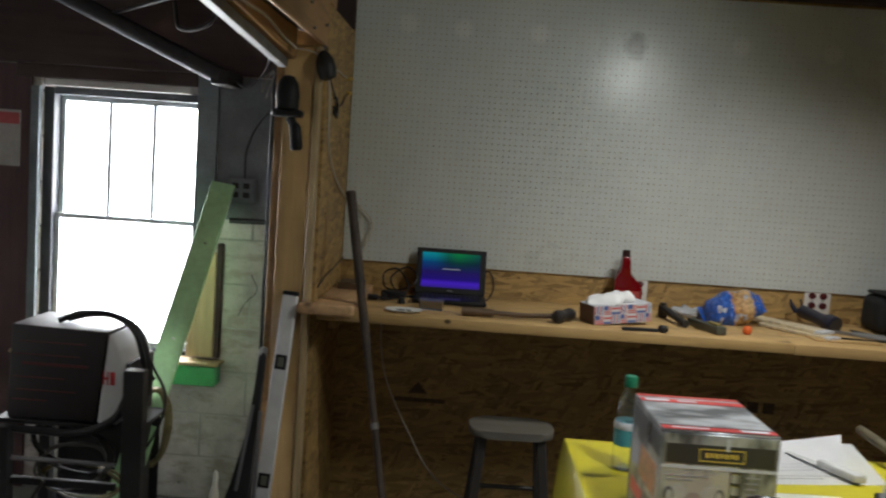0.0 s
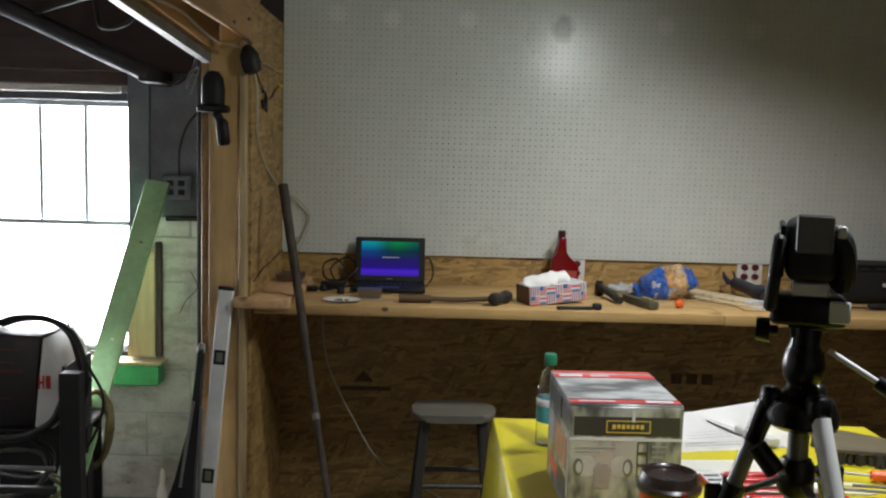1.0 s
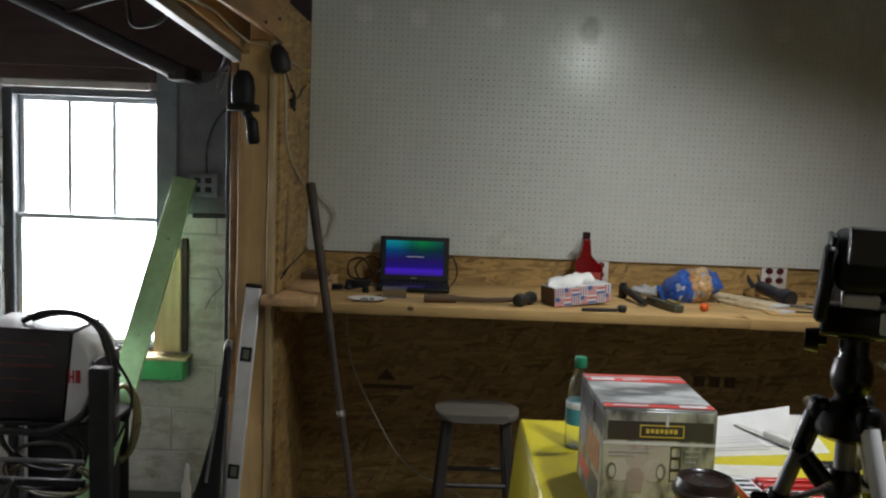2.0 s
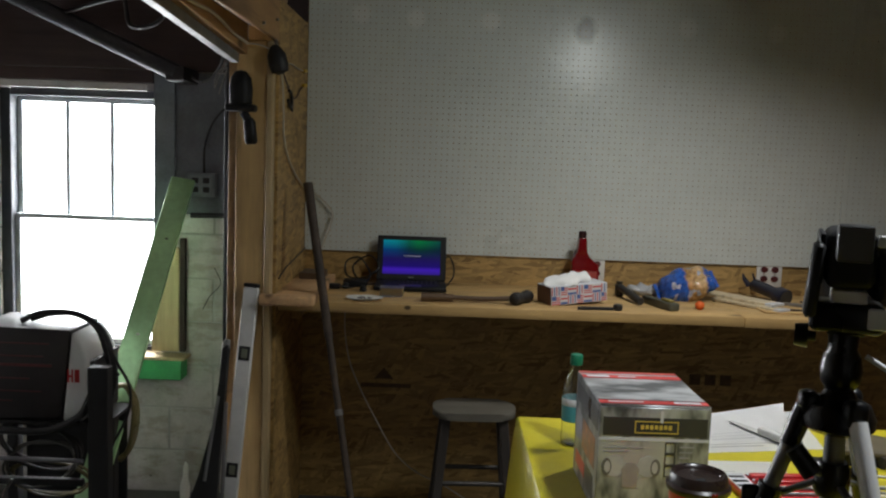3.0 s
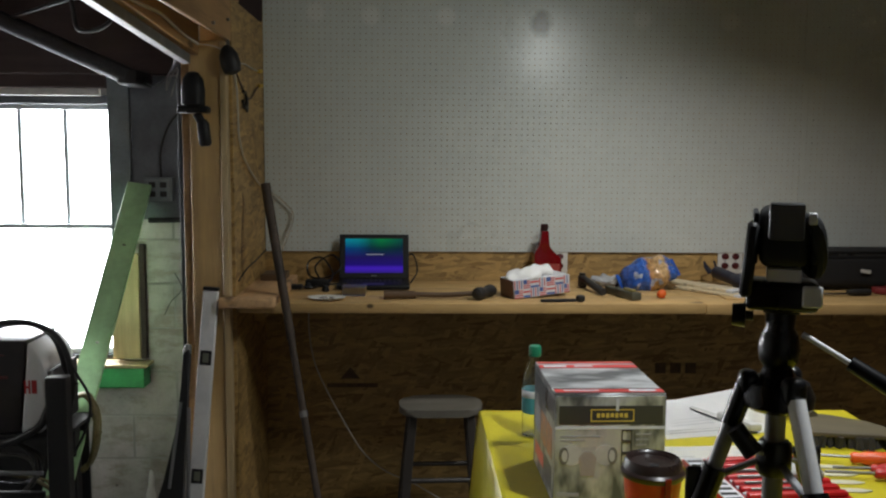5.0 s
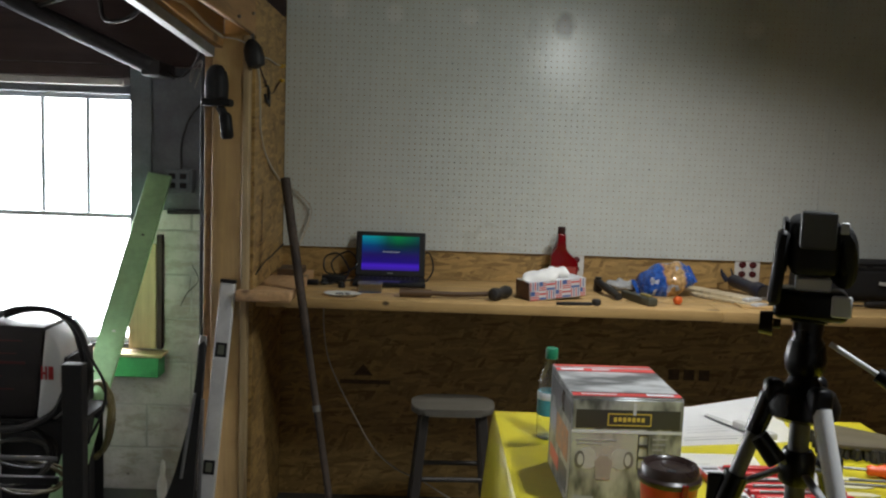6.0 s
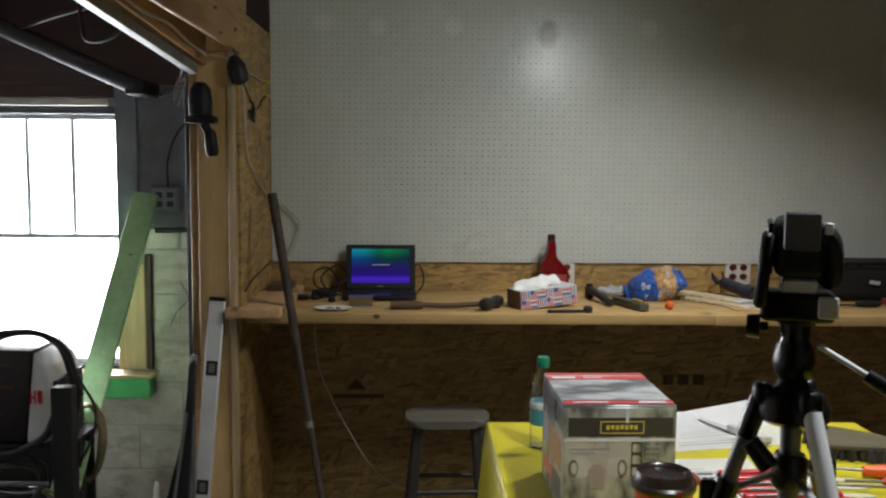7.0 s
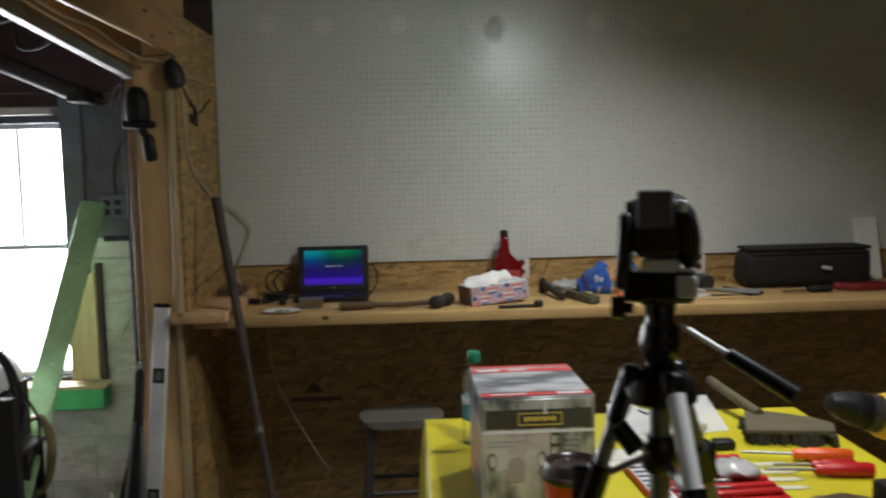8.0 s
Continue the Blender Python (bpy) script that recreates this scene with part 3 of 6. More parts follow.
# perforated hardboard: one inch grid of real holes, two sheets
def pegboard(name, x0, x1, z0, z1, label):
    """Front face with octagonal holes and their walls, and a solid rim."""
    g, r, d = 0.0254, 0.0029, 0.0055
    nx, nz = int(round((x1 - x0) / g)), int(round((z1 - z0) / g))
    gx, gz = (x1 - x0) / nx, (z1 - z0) / nz
    grid_x, grid_z = np.meshgrid(x0 + gx * np.arange(nx + 1), z0 + gz * np.arange(nz + 1), indexing="ij")
    grid = np.stack([grid_x.ravel(), np.zeros(grid_x.size), grid_z.ravel()], 1)
    ang = np.pi / 4 * np.arange(8) + np.pi / 4
    cx, cz = np.meshgrid(x0 + gx * (np.arange(nx) + 0.5), z0 + gz * (np.arange(nz) + 0.5), indexing="ij")
    c = np.stack([cx.ravel(), cz.ravel()], 1)
    ring = np.zeros((len(c), 16, 3))
    for half, y in ((0, 0.0), (8, d)):
        ring[:, half:half + 8, 0] = c[:, :1] + r * np.cos(ang)
        ring[:, half:half + 8, 1] = y
        ring[:, half:half + 8, 2] = c[:, 1:] + r * np.sin(ang)
    verts = np.concatenate([grid, ring.reshape(-1, 3)])
    faces, base = [], len(grid)
    for i in range(nx):
        for k in range(nz):
            a = i * (nz + 1) + k
            # corners in the order of the ring's angles: upper right, upper left, lower left, lower right
            q = (a + nz + 2, a + 1, a, a + nz + 1)
            o = base + 16 * (i * nz + k)
            for s in range(4):
                h = [o + 2 * s, o + (2 * s + 1) % 8, o + (2 * s + 2) % 8]
                faces.append((q[s], h[0], h[1], h[2], q[(s + 1) % 4]))
            for s in range(8):
                faces.append((o + s, o + 8 + s, o + 8 + (s + 1) % 8, o + (s + 1) % 8))
    b = len(verts)
    rim = [(x0, 0, z0), (x1, 0, z0), (x1, 0, z1), (x0, 0, z1)]
    verts = np.concatenate([verts, np.array(rim), np.array([(x, d, z) for x, _, z in rim])])
    for s in range(4):
        faces.append((b + s, b + (s + 1) % 4, b + 4 + (s + 1) % 4, b + 4 + s))
    me = bpy.data.meshes.new(name)
    me.from_pydata([tuple(v) for v in verts.tolist()], [], faces)
    me.materials.append(PEG)
    return tagged(new(name, me), label, "pegboard", "pegboard sheets")


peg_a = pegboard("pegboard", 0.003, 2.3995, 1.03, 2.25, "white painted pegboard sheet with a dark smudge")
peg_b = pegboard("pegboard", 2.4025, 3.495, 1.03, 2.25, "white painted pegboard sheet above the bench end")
solid("seam_strip", box(2.389, 2.413, -0.0030, -0.0004, 1.03, 2.25, 0.001), PEG, "thin white strip covering the joint between pegboard sheets", "trim")

# black discs over a few holes, darker than the rest
for x, z in ((0.151, 2.033), (0.83, 2.034), (0.727, 1.851), (0.754, 1.826), (1.582, 1.797), (1.607, 1.796), (2.013, 1.537), (0.755, 1.434), (1.614, 1.412), (1.198, 1.748)):
    gx, gz = 2.3965 / 94, 1.22 / 48
    x, z = 0.003 + gx * (math.floor((x - 0.003) / gx) + 0.5), 1.03 + gz * (math.floor((z - 1.03) / gz) + 0.5)
    part("hole_rim", lathe([(0.0045, -0.0010), (0.0042, -0.0014), (0.0008, -0.0014)], 10, m=pose(x, 0.0006, z, 90, 0, 0)), BLACK_MATT, peg_a)

for x, z in ((2.435, 1.628), (2.435, 1.514), (2.486, 2.035), (2.79, 1.40)):
    gx, gz = 1.0925 / 43, 1.22 / 48
    x, z = 2.4025 + gx * (math.floor((x - 2.4025) / gx) + 0.5), 1.03 + gz * (math.floor((z - 1.03) / gz) + 0.5)
    part("hole_rim", lathe([(0.0045, -0.0010), (0.0042, -0.0014), (0.0008, -0.0014)], 10, m=pose(x, 0.0006, z, 90, 0, 0)), BLACK_MATT, peg_b)

# ink stamps on the strand board below the bench
def stamp(label, shapes):
    t = thing("ink_stamp", label, "stamp", (0, 0.0112, 0))
    for sh in shapes:
        part("print", prism([(x, 0, z) for x, z in sh], (0, 0.0006, 0)), STAMP, t)


stamp("black triangular grading stamp over a bar on the board", [[(0.33, 0.445), (0.42, 0.445), (0.375, 0.50)], [(0.27, 0.405), (0.50, 0.405), (0.50, 0.425), (0.27, 0.425)]])
stamp("black block grading stamp on the board", [[(1.77 + 0.07 * k, 0.47), (1.82 + 0.07 * k, 0.47), (1.82 + 0.07 * k, 0.52), (1.77 + 0.07 * k, 0.52)] for k in range(3)])

# ---- workbench ----
bench = thing("workbench", "long pine plank workbench fixed along the wall", "workbench", (0, 0, 0))
for y0, y1, x1 in ((-0.612, -0.414, 1.786), (-0.410, -0.206, 1.75), (-0.202, 0.0115, 1.80)):
    part("plank", box(0.002 if y0 > -0.5 else -0.060, x1, y0, y1, BENCH - 0.040, BENCH, 0.004, seg=2) if y0 > -0.5 else
         box(0.002, x1, y0, y1, BENCH - 0.040, BENCH, 0.005, seg=2), PINE_FRONT if y0 < -0.5 else PINE_X, bench)
    part("plank", box(x1 + 0.003, 3.498, y0 + (0.008 if y0 < -0.5 else 0), y1, BENCH - 0.044, BENCH - 0.002, 0.004, seg=2), PINE_X, bench)
part("cleat", box(0.004, 3.49, -0.026, 0.0115, BENCH - 0.13, BENCH - 0.041, 0.003), PINE_X, bench)
part("cleat", box(0.0005, 0.038, -0.30, -0.03, BENCH - 0.13, BENCH - 0.041, 0.003), PINE_Y, bench)
STUB = pine("reddish offcut wood", (0.66, 0.41, 0.21), 1)
stub = thing("board_offcut", "short pine board lying along the wall on the bench end", "board")
part("board_end", box(-0.046, 0.158, -0.748, -0.7005, BENCH + 0.0005, BENCH + 0.040, 0.009, seg=3), STUB, stub)
part("board", box(0.004, 0.156, -0.700, -0.10, BENCH + 0.0005, BENCH + 0.038, 0.004, seg=2), STUB, stub)
solid("wood_block", box(0.030, 0.130, -0.30, -0.16, BENCH + 0.037, BENCH + 0.065, 0.003), HANDLE_WOOD, "small dark wood block on the bench end", "block")


# ---- things on the bench ----
def laptop():
    t = thing("laptop", "small open black laptop showing a blue-violet desktop", "laptop", (0.488, -0.10, BENCH), 1.5)
    base = part("base", box(-0.152, 0.152, -0.200, 0.0, 0.003, 0.020, 0.004, seg=2), BLACK, t)
    keys = bmesh.new()
    for r in range(5):
        for c in range(13):
            box(-0.130 + 0.020 * c, -0.113 + 0.020 * c, -0.105 + 0.018 * r, -0.090 + 0.018 * r, 0.0202, 0.0218, bm=keys)
    part("keyboard", keys, BLACK_MATT, base)
    part("touchpad", box(-0.045, 0.045, -0.185, -0.125, 0.0202, 0.0208), SMOKE, base)
    m = pose(0, 0.002, 0.020, -16)
    lid = part("lid", box(-0.152, 0.152, 0.0, 0.012, 0.0, 0.198, 0.004, m=m, seg=2), BLACK, t)
    part("bezel", box(-0.148, 0.148, -0.0012, -0.0002, 0.004, 0.194, m=m), BLACK_MATT, lid)
    part("screen", box(-0.126, 0.126, -0.0026, -0.0014, 0.026, 0.178, m=m), SCREEN, lid, "lit screen with a violet band and green glow")
    part("desktop_text", box(-0.035, 0.040, -0.0034, -0.0028, 0.106, 0.109, m=m), glow("screen text", (0.6, 0.7, 0.9), 0.03), lid)
    part("badge", box(-0.012, 0.012, -0.0022, -0.0014, 0.011, 0.016, m=m), GREY_PL, lid)
    for x in (-0.1, 0.1):
        part("hinge", rod((x - 0.02, 0.004, 0.020), (x + 0.02, 0.004, 0.020), 0.006), BLACK, t)


laptop()
charger = thing("laptop_charger", "black charger with a tangled cord beside the laptop", "charger", (0.26, -0.20, BENCH))
part("brick", box(-0.055, 0.045, -0.03, 0.02, 0.002, 0.032, 0.005, seg=2), BLACK, charger)
part("cord", tube_line([(0.045, 0, 0.02), (0.05, 0.08, 0.05), (0.0, 0.12, 0.11), (-0.06, 0.13, 0.09), (-0.05, 0.10, 0.03), (0.03, 0.08, 0.03), (0.085, 0.10, 0.075), (0.04, 0.14, 0.12), (-0.03, 0.12, 0.07), (0.02, 0.05, 0.008), (0.10, 0.06, 0.01)], 0.004), CORD_B, charger)
part("plug", box(-0.13, -0.06, -0.10, -0.06, 0.002, 0.022, 0.006, seg=2), BLACK, charger)
part("lead", tube_line([(-0.06, -0.08, 0.012), (-0.02, -0.07, 0.006), (0.0, -0.03, 0.006)], 0.0035), CORD_B, charger)
solid("power_cord", tube_line([(0.648, -0.16, BENCH + 0.012), (0.675, -0.10, BENCH + 0.05), (0.668, -0.04, BENCH + 0.10), (0.645, -0.02, BENCH + 0.12), (0.60, -0.02, BENCH + 0.06), (0.58, -0.03, BENCH + 0.005)], 0.0035), CORD_B, "black cord looping up behind the laptop", "cord")

tray = thing("paper_plate", "white oval dish with grey bits on the bench edge", "dish", (0.325, -0.525, BENCH))
m = Matrix.Diagonal((1.25, 0.95, 1, 1))
part("dish", lathe([(0.030, 0.001), (0.045, 0.002), (0.058, 0.009), (0.060, 0.010), (0.056, 0.010), (0.044, 0.005), (0.002, 0.004)], 28, m=m), WHITE_CARD, tray)
bits = bmesh.new()
for k in range(9):
    a = 2.4 * k
    box(-0.006, 0.006, -0.003, 0.003, 0.004, 0.009, 0.001, bits, m=pose(0.022 * math.cos(a), 0.016 * math.sin(a), 0, 0, 0, 40 * k))
part("screws", bits, STEEL, tray)
TUB = clear("cloudy tub plastic", (0.82, 0.80, 0.74), 0.35, 1.3)
small = thing("parts_tub", "small cloudy plastic tub on the bench", "tub", (0.425, -0.42, BENCH))
part("tub", box(-0.046, 0.046, -0.03, 0.03, 0.001, 0.034, 0.005, seg=2), TUB, small)
part("rim", box(-0.049, 0.049, -0.033, 0.033, 0.0345, 0.038, 0.0015), TUB, small)
for at, rz in (((0.22, -0.26), 30), ((0.30, -0.33), 80)):
    solid("wire_nut", lathe([(0.012, 0.0), (0.016, 0.006), (0.012, 0.022), (0.006, 0.026)], 12, (at[0], at[1], BENCH)), BLACK, "small dark cap on the bench", "cap", "small caps")


def mallet():
    t = thing("rubber_mallet", "rubber mallet with a dark wooden handle lying on the bench", "mallet", (0.885, -0.50, BENCH))
    part("handle", tube_line([(-0.335, -0.012, 0.019), (-0.22, -0.01, 0.018), (-0.10, -0.004, 0.016), (0.03, 0.0, 0.022)], 0.0105, 10), HANDLE_WOOD, t)
    part("grip", rod((-0.34, -0.012, 0.017), (-0.215, -0.010, 0.0165), 0.0190, 0.0150), HANDLE_WOOD, t)
    d = pose(0.055, 0.0, 0.0265, 90, 0, -34)
    part("head", lathe([(0.014, -0.066), (0.022, -0.061), (0.0255, -0.046), (0.024, -0.026), (0.019, -0.014), (0.019, 0.014), (0.024, 0.026), (0.0255, 0.046), (0.022, 0.061), (0.014, 0.066)], 20, m=d), RUBBER, t)


mallet()


def spirit_bottle():
    t = thing("additive_bottle", "red fuel additive bottle with an offset neck", "bottle", (1.245, -0.10, BENCH))
    o = [(-0.058, 0.001), (0.060, 0.001), (0.061, 0.105), (0.057, 0.118), (0.040, 0.133), (0.020, 0.146), (0.010, 0.158), (0.007, 0.172), (0.002, 0.236), (-0.031, 0.236), (-0.034, 0.172), (-0.041, 0.162), (-0.053, 0.151), (-0.058, 0.138)]
    body = part("body", prism([(x, -0.026, z) for x, z in o], (0, 0.052, 0), 0.004, seg=3), RED_DK, t)
    part("label", box(-0.040, 0.052, -0.0275, -0.0264, 0.055, 0.092), mat("faded red label", (0.36, 0.06, 0.05), 0.4), body, "plain lighter red label")
    part("seal", prism([(0.006 + 0.016 * math.cos(a * 0.5236), -0.0272, 0.030 + 0.016 * math.sin(a * 0.5236)) for a in range(12)], (0, 0.0008, 0)), WHITE_PRINT, body)
    part("cap", lathe([(0.0165, 0.231), (0.0175, 0.235), (0.0165, 0.262), (0.013, 0.265)], 18, (-0.0145, 0, 0)), mat("black red cap", (0.03, 0.006, 0.006), 0.4), t, "dark cap")


spirit_bottle()


def wall_plate(label, x0, x1, z0, z1, cols):
    t = thing("outlet_plate", label, "outlet", ((x0 + x1) / 2, 0.0112, (z0 + z1) / 2), group="wall outlets")
    w, h = (x1 - x0) / 2, (z1 - z0) / 2
    plate = part("plate", box(-w, w, -0.007, 0, -h, h, 0.003, seg=2), WHITE_CARD, t)
    for c in range(cols):
        cx = (c - (cols - 1) / 2) * 0.048
        for cz in (-0.021, 0.021):
            f = bmesh.new()
            lathe([(0.0165, 0), (0.0165, 0.003), (0.015, 0.0036)], 20, m=Matrix.Translation((cx, -0.0072, cz)) @ pose(0, 0, 0, 90) @ Matrix.Diagonal((1, 0.86, 1, 1)), bm=f)
            rec = part("receptacle", f, MAROON, plate, "maroon socket")
            for sx in (-0.006, 0.006):
                part("slot", box(cx + sx - 0.001, cx + sx + 0.001, -0.0114, -0.0110, cz - 0.002, cz + 0.006), BLACK_MATT, rec)
        part("screw", rod((cx, -0.0075, 0), (cx, -0.0088, 0), 0.0028, n=8), STEEL, plate)


wall_plate("white double outlet plate with four maroon sockets", 2.038, 2.152, 0.935, 1.049, 2)
wall_plate("white single outlet plate behind the red bottle", 1.283, 1.354, 0.935, 1.042, 1)


def tissue_box():
    t = thing("tissue_box", "flag-patterned tissue box with a white tissue pulled up", "tissue box", (1.152, -0.42, BENCH + 0.006), 22, ry=-3.5)
    t.scale = (1.06, 1.0, 1.06)
    body = part("carton", box(-0.120, 0.120, -0.058, 0.058, 0.001, 0.072, 0.002), WHITE_PRINT, t)
    part("end_panel", box(-0.1212, -0.1204, -0.056, 0.056, 0.003, 0.070), BROWN_PRINT, body, "brown printed end")
    rng = random.Random(5)
    x = -0.118
    k = 0
    while x < 0.108:
        w = rng.choice((0.022, 0.030, 0.038))
        w = min(w, 0.118 - x)
        for z0, z1 in ((0.004, 0.036), (0.038, 0.070)):
            style = k % 3
            k += 1
            if style == 0:
                for s in range(4):
                    part("stripe", box(x, x + w - 0.002, -0.0588, -0.0582, z0 + 0.008 * s, z0 + 0.008 * s + 0.004), RED_PRINT, body)
                part("canton", box(x, x + w * 0.5, -0.0592, -0.0589, (z0 + z1) / 2, z1), BLUE_PRINT, body)
            elif style == 1:
                n = max(2, int(w / 0.009))
                for s in range(n):
                    part("stripe", box(x + s * w / n, x + s * w / n + 0.004, -0.0588, -0.0582, z0, z1), (RED_PRINT, BLUE_PRINT)[s % 2], body)
            else:
                part("patch", box(x, x + w - 0.002, -0.0588, -0.0582, z0, z0 + 0.008), BLUE_PRINT, body)
                part("patch", box(x, x + w - 0.002, -0.0588, -0.0582, z0 + 0.018, z0 + 0.024), RED_PRINT, body)
        x += w
    bm = bmesh.new()
    bmesh.ops.create_icosphere(bm, subdivisions=4, radius=1, matrix=Matrix.Translation((-0.03, 0.0, 0.076)) @ pose(0, 0, 0, 0, -8, 0) @ Matrix.Diagonal((0.100, 0.048, 0.034, 1)))
    for v in bm.verts:
        v.co.z = max(v.co.z, 0.0725)
        v.co.y += 0.010 * math.sin(v.co.x * 60)
    wrinkle(bm, 0.016, 28, 3)
    for v in bm.verts:
        v.co.z = max(v.co.z, 0.0725)
    part("tissue", bm, TISSUE, t, "crumpled white tissue")


tissue_box()
pry = thing("pry_tool", "small black pry tool in front of the tissue box", "hand tool", (1.235, -0.575, BENCH), 5)
part("bar", box(-0.085, 0.055, -0.008, 0.008, 0.001, 0.013, 0.004, seg=2), BLACK_MATT, pry)
part("knob", lathe([(0.010, 0.0), (0.018, 0.004), (0.018, 0.020), (0.012, 0.025)], 14, (0.072, 0, 0.001)), RUBBER, pry)

ham = thing("claw_hammer", "dark claw hammer lying head to the wall", "hammer", (1.40, -0.30, BENCH), -80)
ham.scale = (0.86, 0.86, 0.86)
part("handle", tube_line([(-0.115, 0, 0.048), (0.02, 0, 0.034), (0.15, 0.004, 0.018)], 0.0175, 10), RUBBER, ham)
part("head", box(-0.135, -0.098, -0.019, 0.019, 0.001, 0.062, 0.008, seg=3), DARK_STEEL, ham)
part("face", rod((-0.115, 0, 0.0625), (-0.115, 0, 0.074), 0.016), DARK_STEEL, ham)
kn = thing("utility_knife", "grey-green utility cutter lying on the bench", "cutter", (1.495, -0.445, BENCH), -70)
kn.scale = (0.82, 0.92, 0.9)
part("handle", prism([(-0.13, -0.014, 0.002), (0.05, -0.020, 0.002), (0.13, -0.022, 0.002), (0.135, 0.024, 0.002), (0.07, 0.018, 0.002), (-0.13, 0.014, 0.002)], (0, 0, 0.034), 0.007), mat("grey green grip", (0.07, 0.07, 0.05), 0.5), kn)
part("slider", box(0.03, 0.11, -0.010, 0.012, 0.0365, 0.046, 0.003), mat("dull yellow", (0.25, 0.20, 0.05), 0.5), kn, "dull yellow slider")
wrap = bmesh.new()
bmesh.ops.create_icosphere(wrap, subdivisions=3, radius=1, matrix=Matrix.Translation((1.50, -0.14, BENCH + 0.022)) @ Matrix.Diagonal((0.075, 0.05, 0.022, 1)))
solid("clear_wrapper", wrinkle(wrap, 0.02, 40, 7), mat("crumpled clear film", (0.40, 0.41, 0.42), 0.25, var=0.3), "crumpled clear plastic wrapper on the bench", "wrapper")


def snack_bag():
    t = thing("snack_bag", "shiny blue snack bag with a golden picture", "snack bag", (1.655, -0.235, BENCH + 0.060), 0, ry=-12)
    t.scale = (0.80, 0.86, 0.95)
    bm = bmesh.new()
    n, k = 28, 20
    rings = []
    for i in range(n + 1):
        u = -1 + 2 * i / n
        x = 0.140 * u
        fat = max(0.0, 1 - abs(u) ** 2.6)
        h, d = 0.004 + 0.058 * fat ** 0.55, 0.060 + 0.022 * fat
        ring = []
        for j in range(k):
            a = 2 * math.pi * j / k
            c, s = math.cos(a), math.sin(a)
            ring.append(bm.verts.new((x, d * math.copysign(abs(c) ** 0.75, c), h * math.copysign(abs(s) ** 0.8, s) + 0.012 * u)))
        rings.append(ring)
    for a, b in zip(rings, rings[1:]):
        for j in range(k):
            bm.faces.new((a[j], a[(j + 1) % k], b[(j + 1) % k], b[j]))
    bm.faces.new(rings[0][::-1])
    bm.faces.new(rings[-1])
    bmesh.ops.rotate(bm, verts=bm.verts, cent=(0, 0, 0), matrix=Matrix.Rotation(radians(32), 3, "X"))
    wrinkle(bm, 0.014, 20, 2)
    part("pouch", bm, FOIL, t)
    for s in (-1, 1):
        f = bmesh.new()
        for q in range(8):
            box(0.139 * s, 0.158 * s, -0.058 + 0.0145 * q, -0.0445 + 0.0145 * q, -0.002 + 0.012 * s, 0.002 + 0.012 * s, bm=f, m=pose(0, 0, 0, 32))
        part("crimped_end", f, mat("blue foil", (0.02, 0.09, 0.40), 0.3), t)


snack_bag()
ball = bmesh.new()
bmesh.ops.create_icosphere(ball, subdivisions=3, radius=0.018, matrix=Matrix.Translation((1.648, -0.478, BENCH + 0.0175)))
solid("orange_ball", wrinkle(ball, 0.002, 60), ORANGE, "small orange foam ball on the bench", "ball")

for (a, b, z, w, mt, lb) in (((1.800, -0.200), (1.990, -0.475), 0.0, 0.070, LATH, "pale thin lath lying on the bench"),
                             ((1.790, -0.115), (1.985, -0.412), 0.0125, 0.084, LATH, "wide pale planed lath lying across another")):
    p, q = Vector((a[0], a[1], BENCH + 0.0062 + z)), Vector((b[0], b[1], BENCH + 0.0062 + z))
    lath = solid("lath", plank(p, p.lerp(q, 0.90), w, 0.012, (1, 0.6, 0)), mt, lb, "lath", "laths on the bench")
    part("painted_end", plank(p.lerp(q, 0.9005), q, w, 0.0122, (1, 0.6, 0)), WHITE_PRINT, lath, "white painted end")
solid("plywood_scrap", box(1.90, 2.16, -0.50, -0.24, BENCH - 0.0015, BENCH + 0.004, 0.001, m=None), PINE_X, "thin plywood scrap on the bench", "plywood")

torch = thing("flashlight", "dark blue flashlight with a clawed end", "flashlight", (2.035, -0.165, BENCH + 0.040), 113, ry=-9)
torch.scale = (0.95, 1.12, 1.12)
part("barrel", lathe([(0.020, -0.10), (0.024, -0.09), (0.024, 0.04), (0.034, 0.06), (0.034, 0.105), (0.030, 0.108)], 20, m=pose(0, 0, 0, 0, -90)), NAVY, torch)
part("lens", lathe([(0.029, 0.1085), (0.029, 0.1095), (0.01, 0.1100)], 18, m=pose(0, 0, 0, 0, -90)), SMOKE, torch)
for s in (-1, 1):
    part("claw", prism([(0.095, 0.006 * s, 0.0), (0.125, 0.016 * s, 0.012), (0.150, 0.020 * s, 0.034), (0.138, 0.022 * s, 0.010), (0.105, 0.020 * s, -0.012)], (0, 0.010 * s, 0), 0.002), NAVY, torch)
pl = thing("pliers", "grey pliers lying on the bench", "pliers", (2.13, -0.36, BENCH), 150)
part("jaw", prism([(0.02, -0.014, 0.003), (0.10, -0.006, 0.003), (0.10, 0.006, 0.003), (0.02, 0.014, 0.003)], (0, 0, 0.014), 0.003), STEEL, pl)
for s in (-1, 1):
    part("handle", tube_line([(0.03, 0.006 * s, 0.011), (-0.03, 0.022 * s, 0.011), (-0.12, 0.026 * s, 0.011)], 0.009), GREY_PL, pl)
solid("small_cord", tube_line([(2.16, -0.20, BENCH + 0.004), (2.22, -0.30, BENCH + 0.004), (2.26, -0.38, BENCH + 0.004), (2.18, -0.44, BENCH + 0.004), (2.02, -0.45, BENCH + 0.008)], 0.0035), CORD_B, "thin dark cord lying on the bench", "cord")

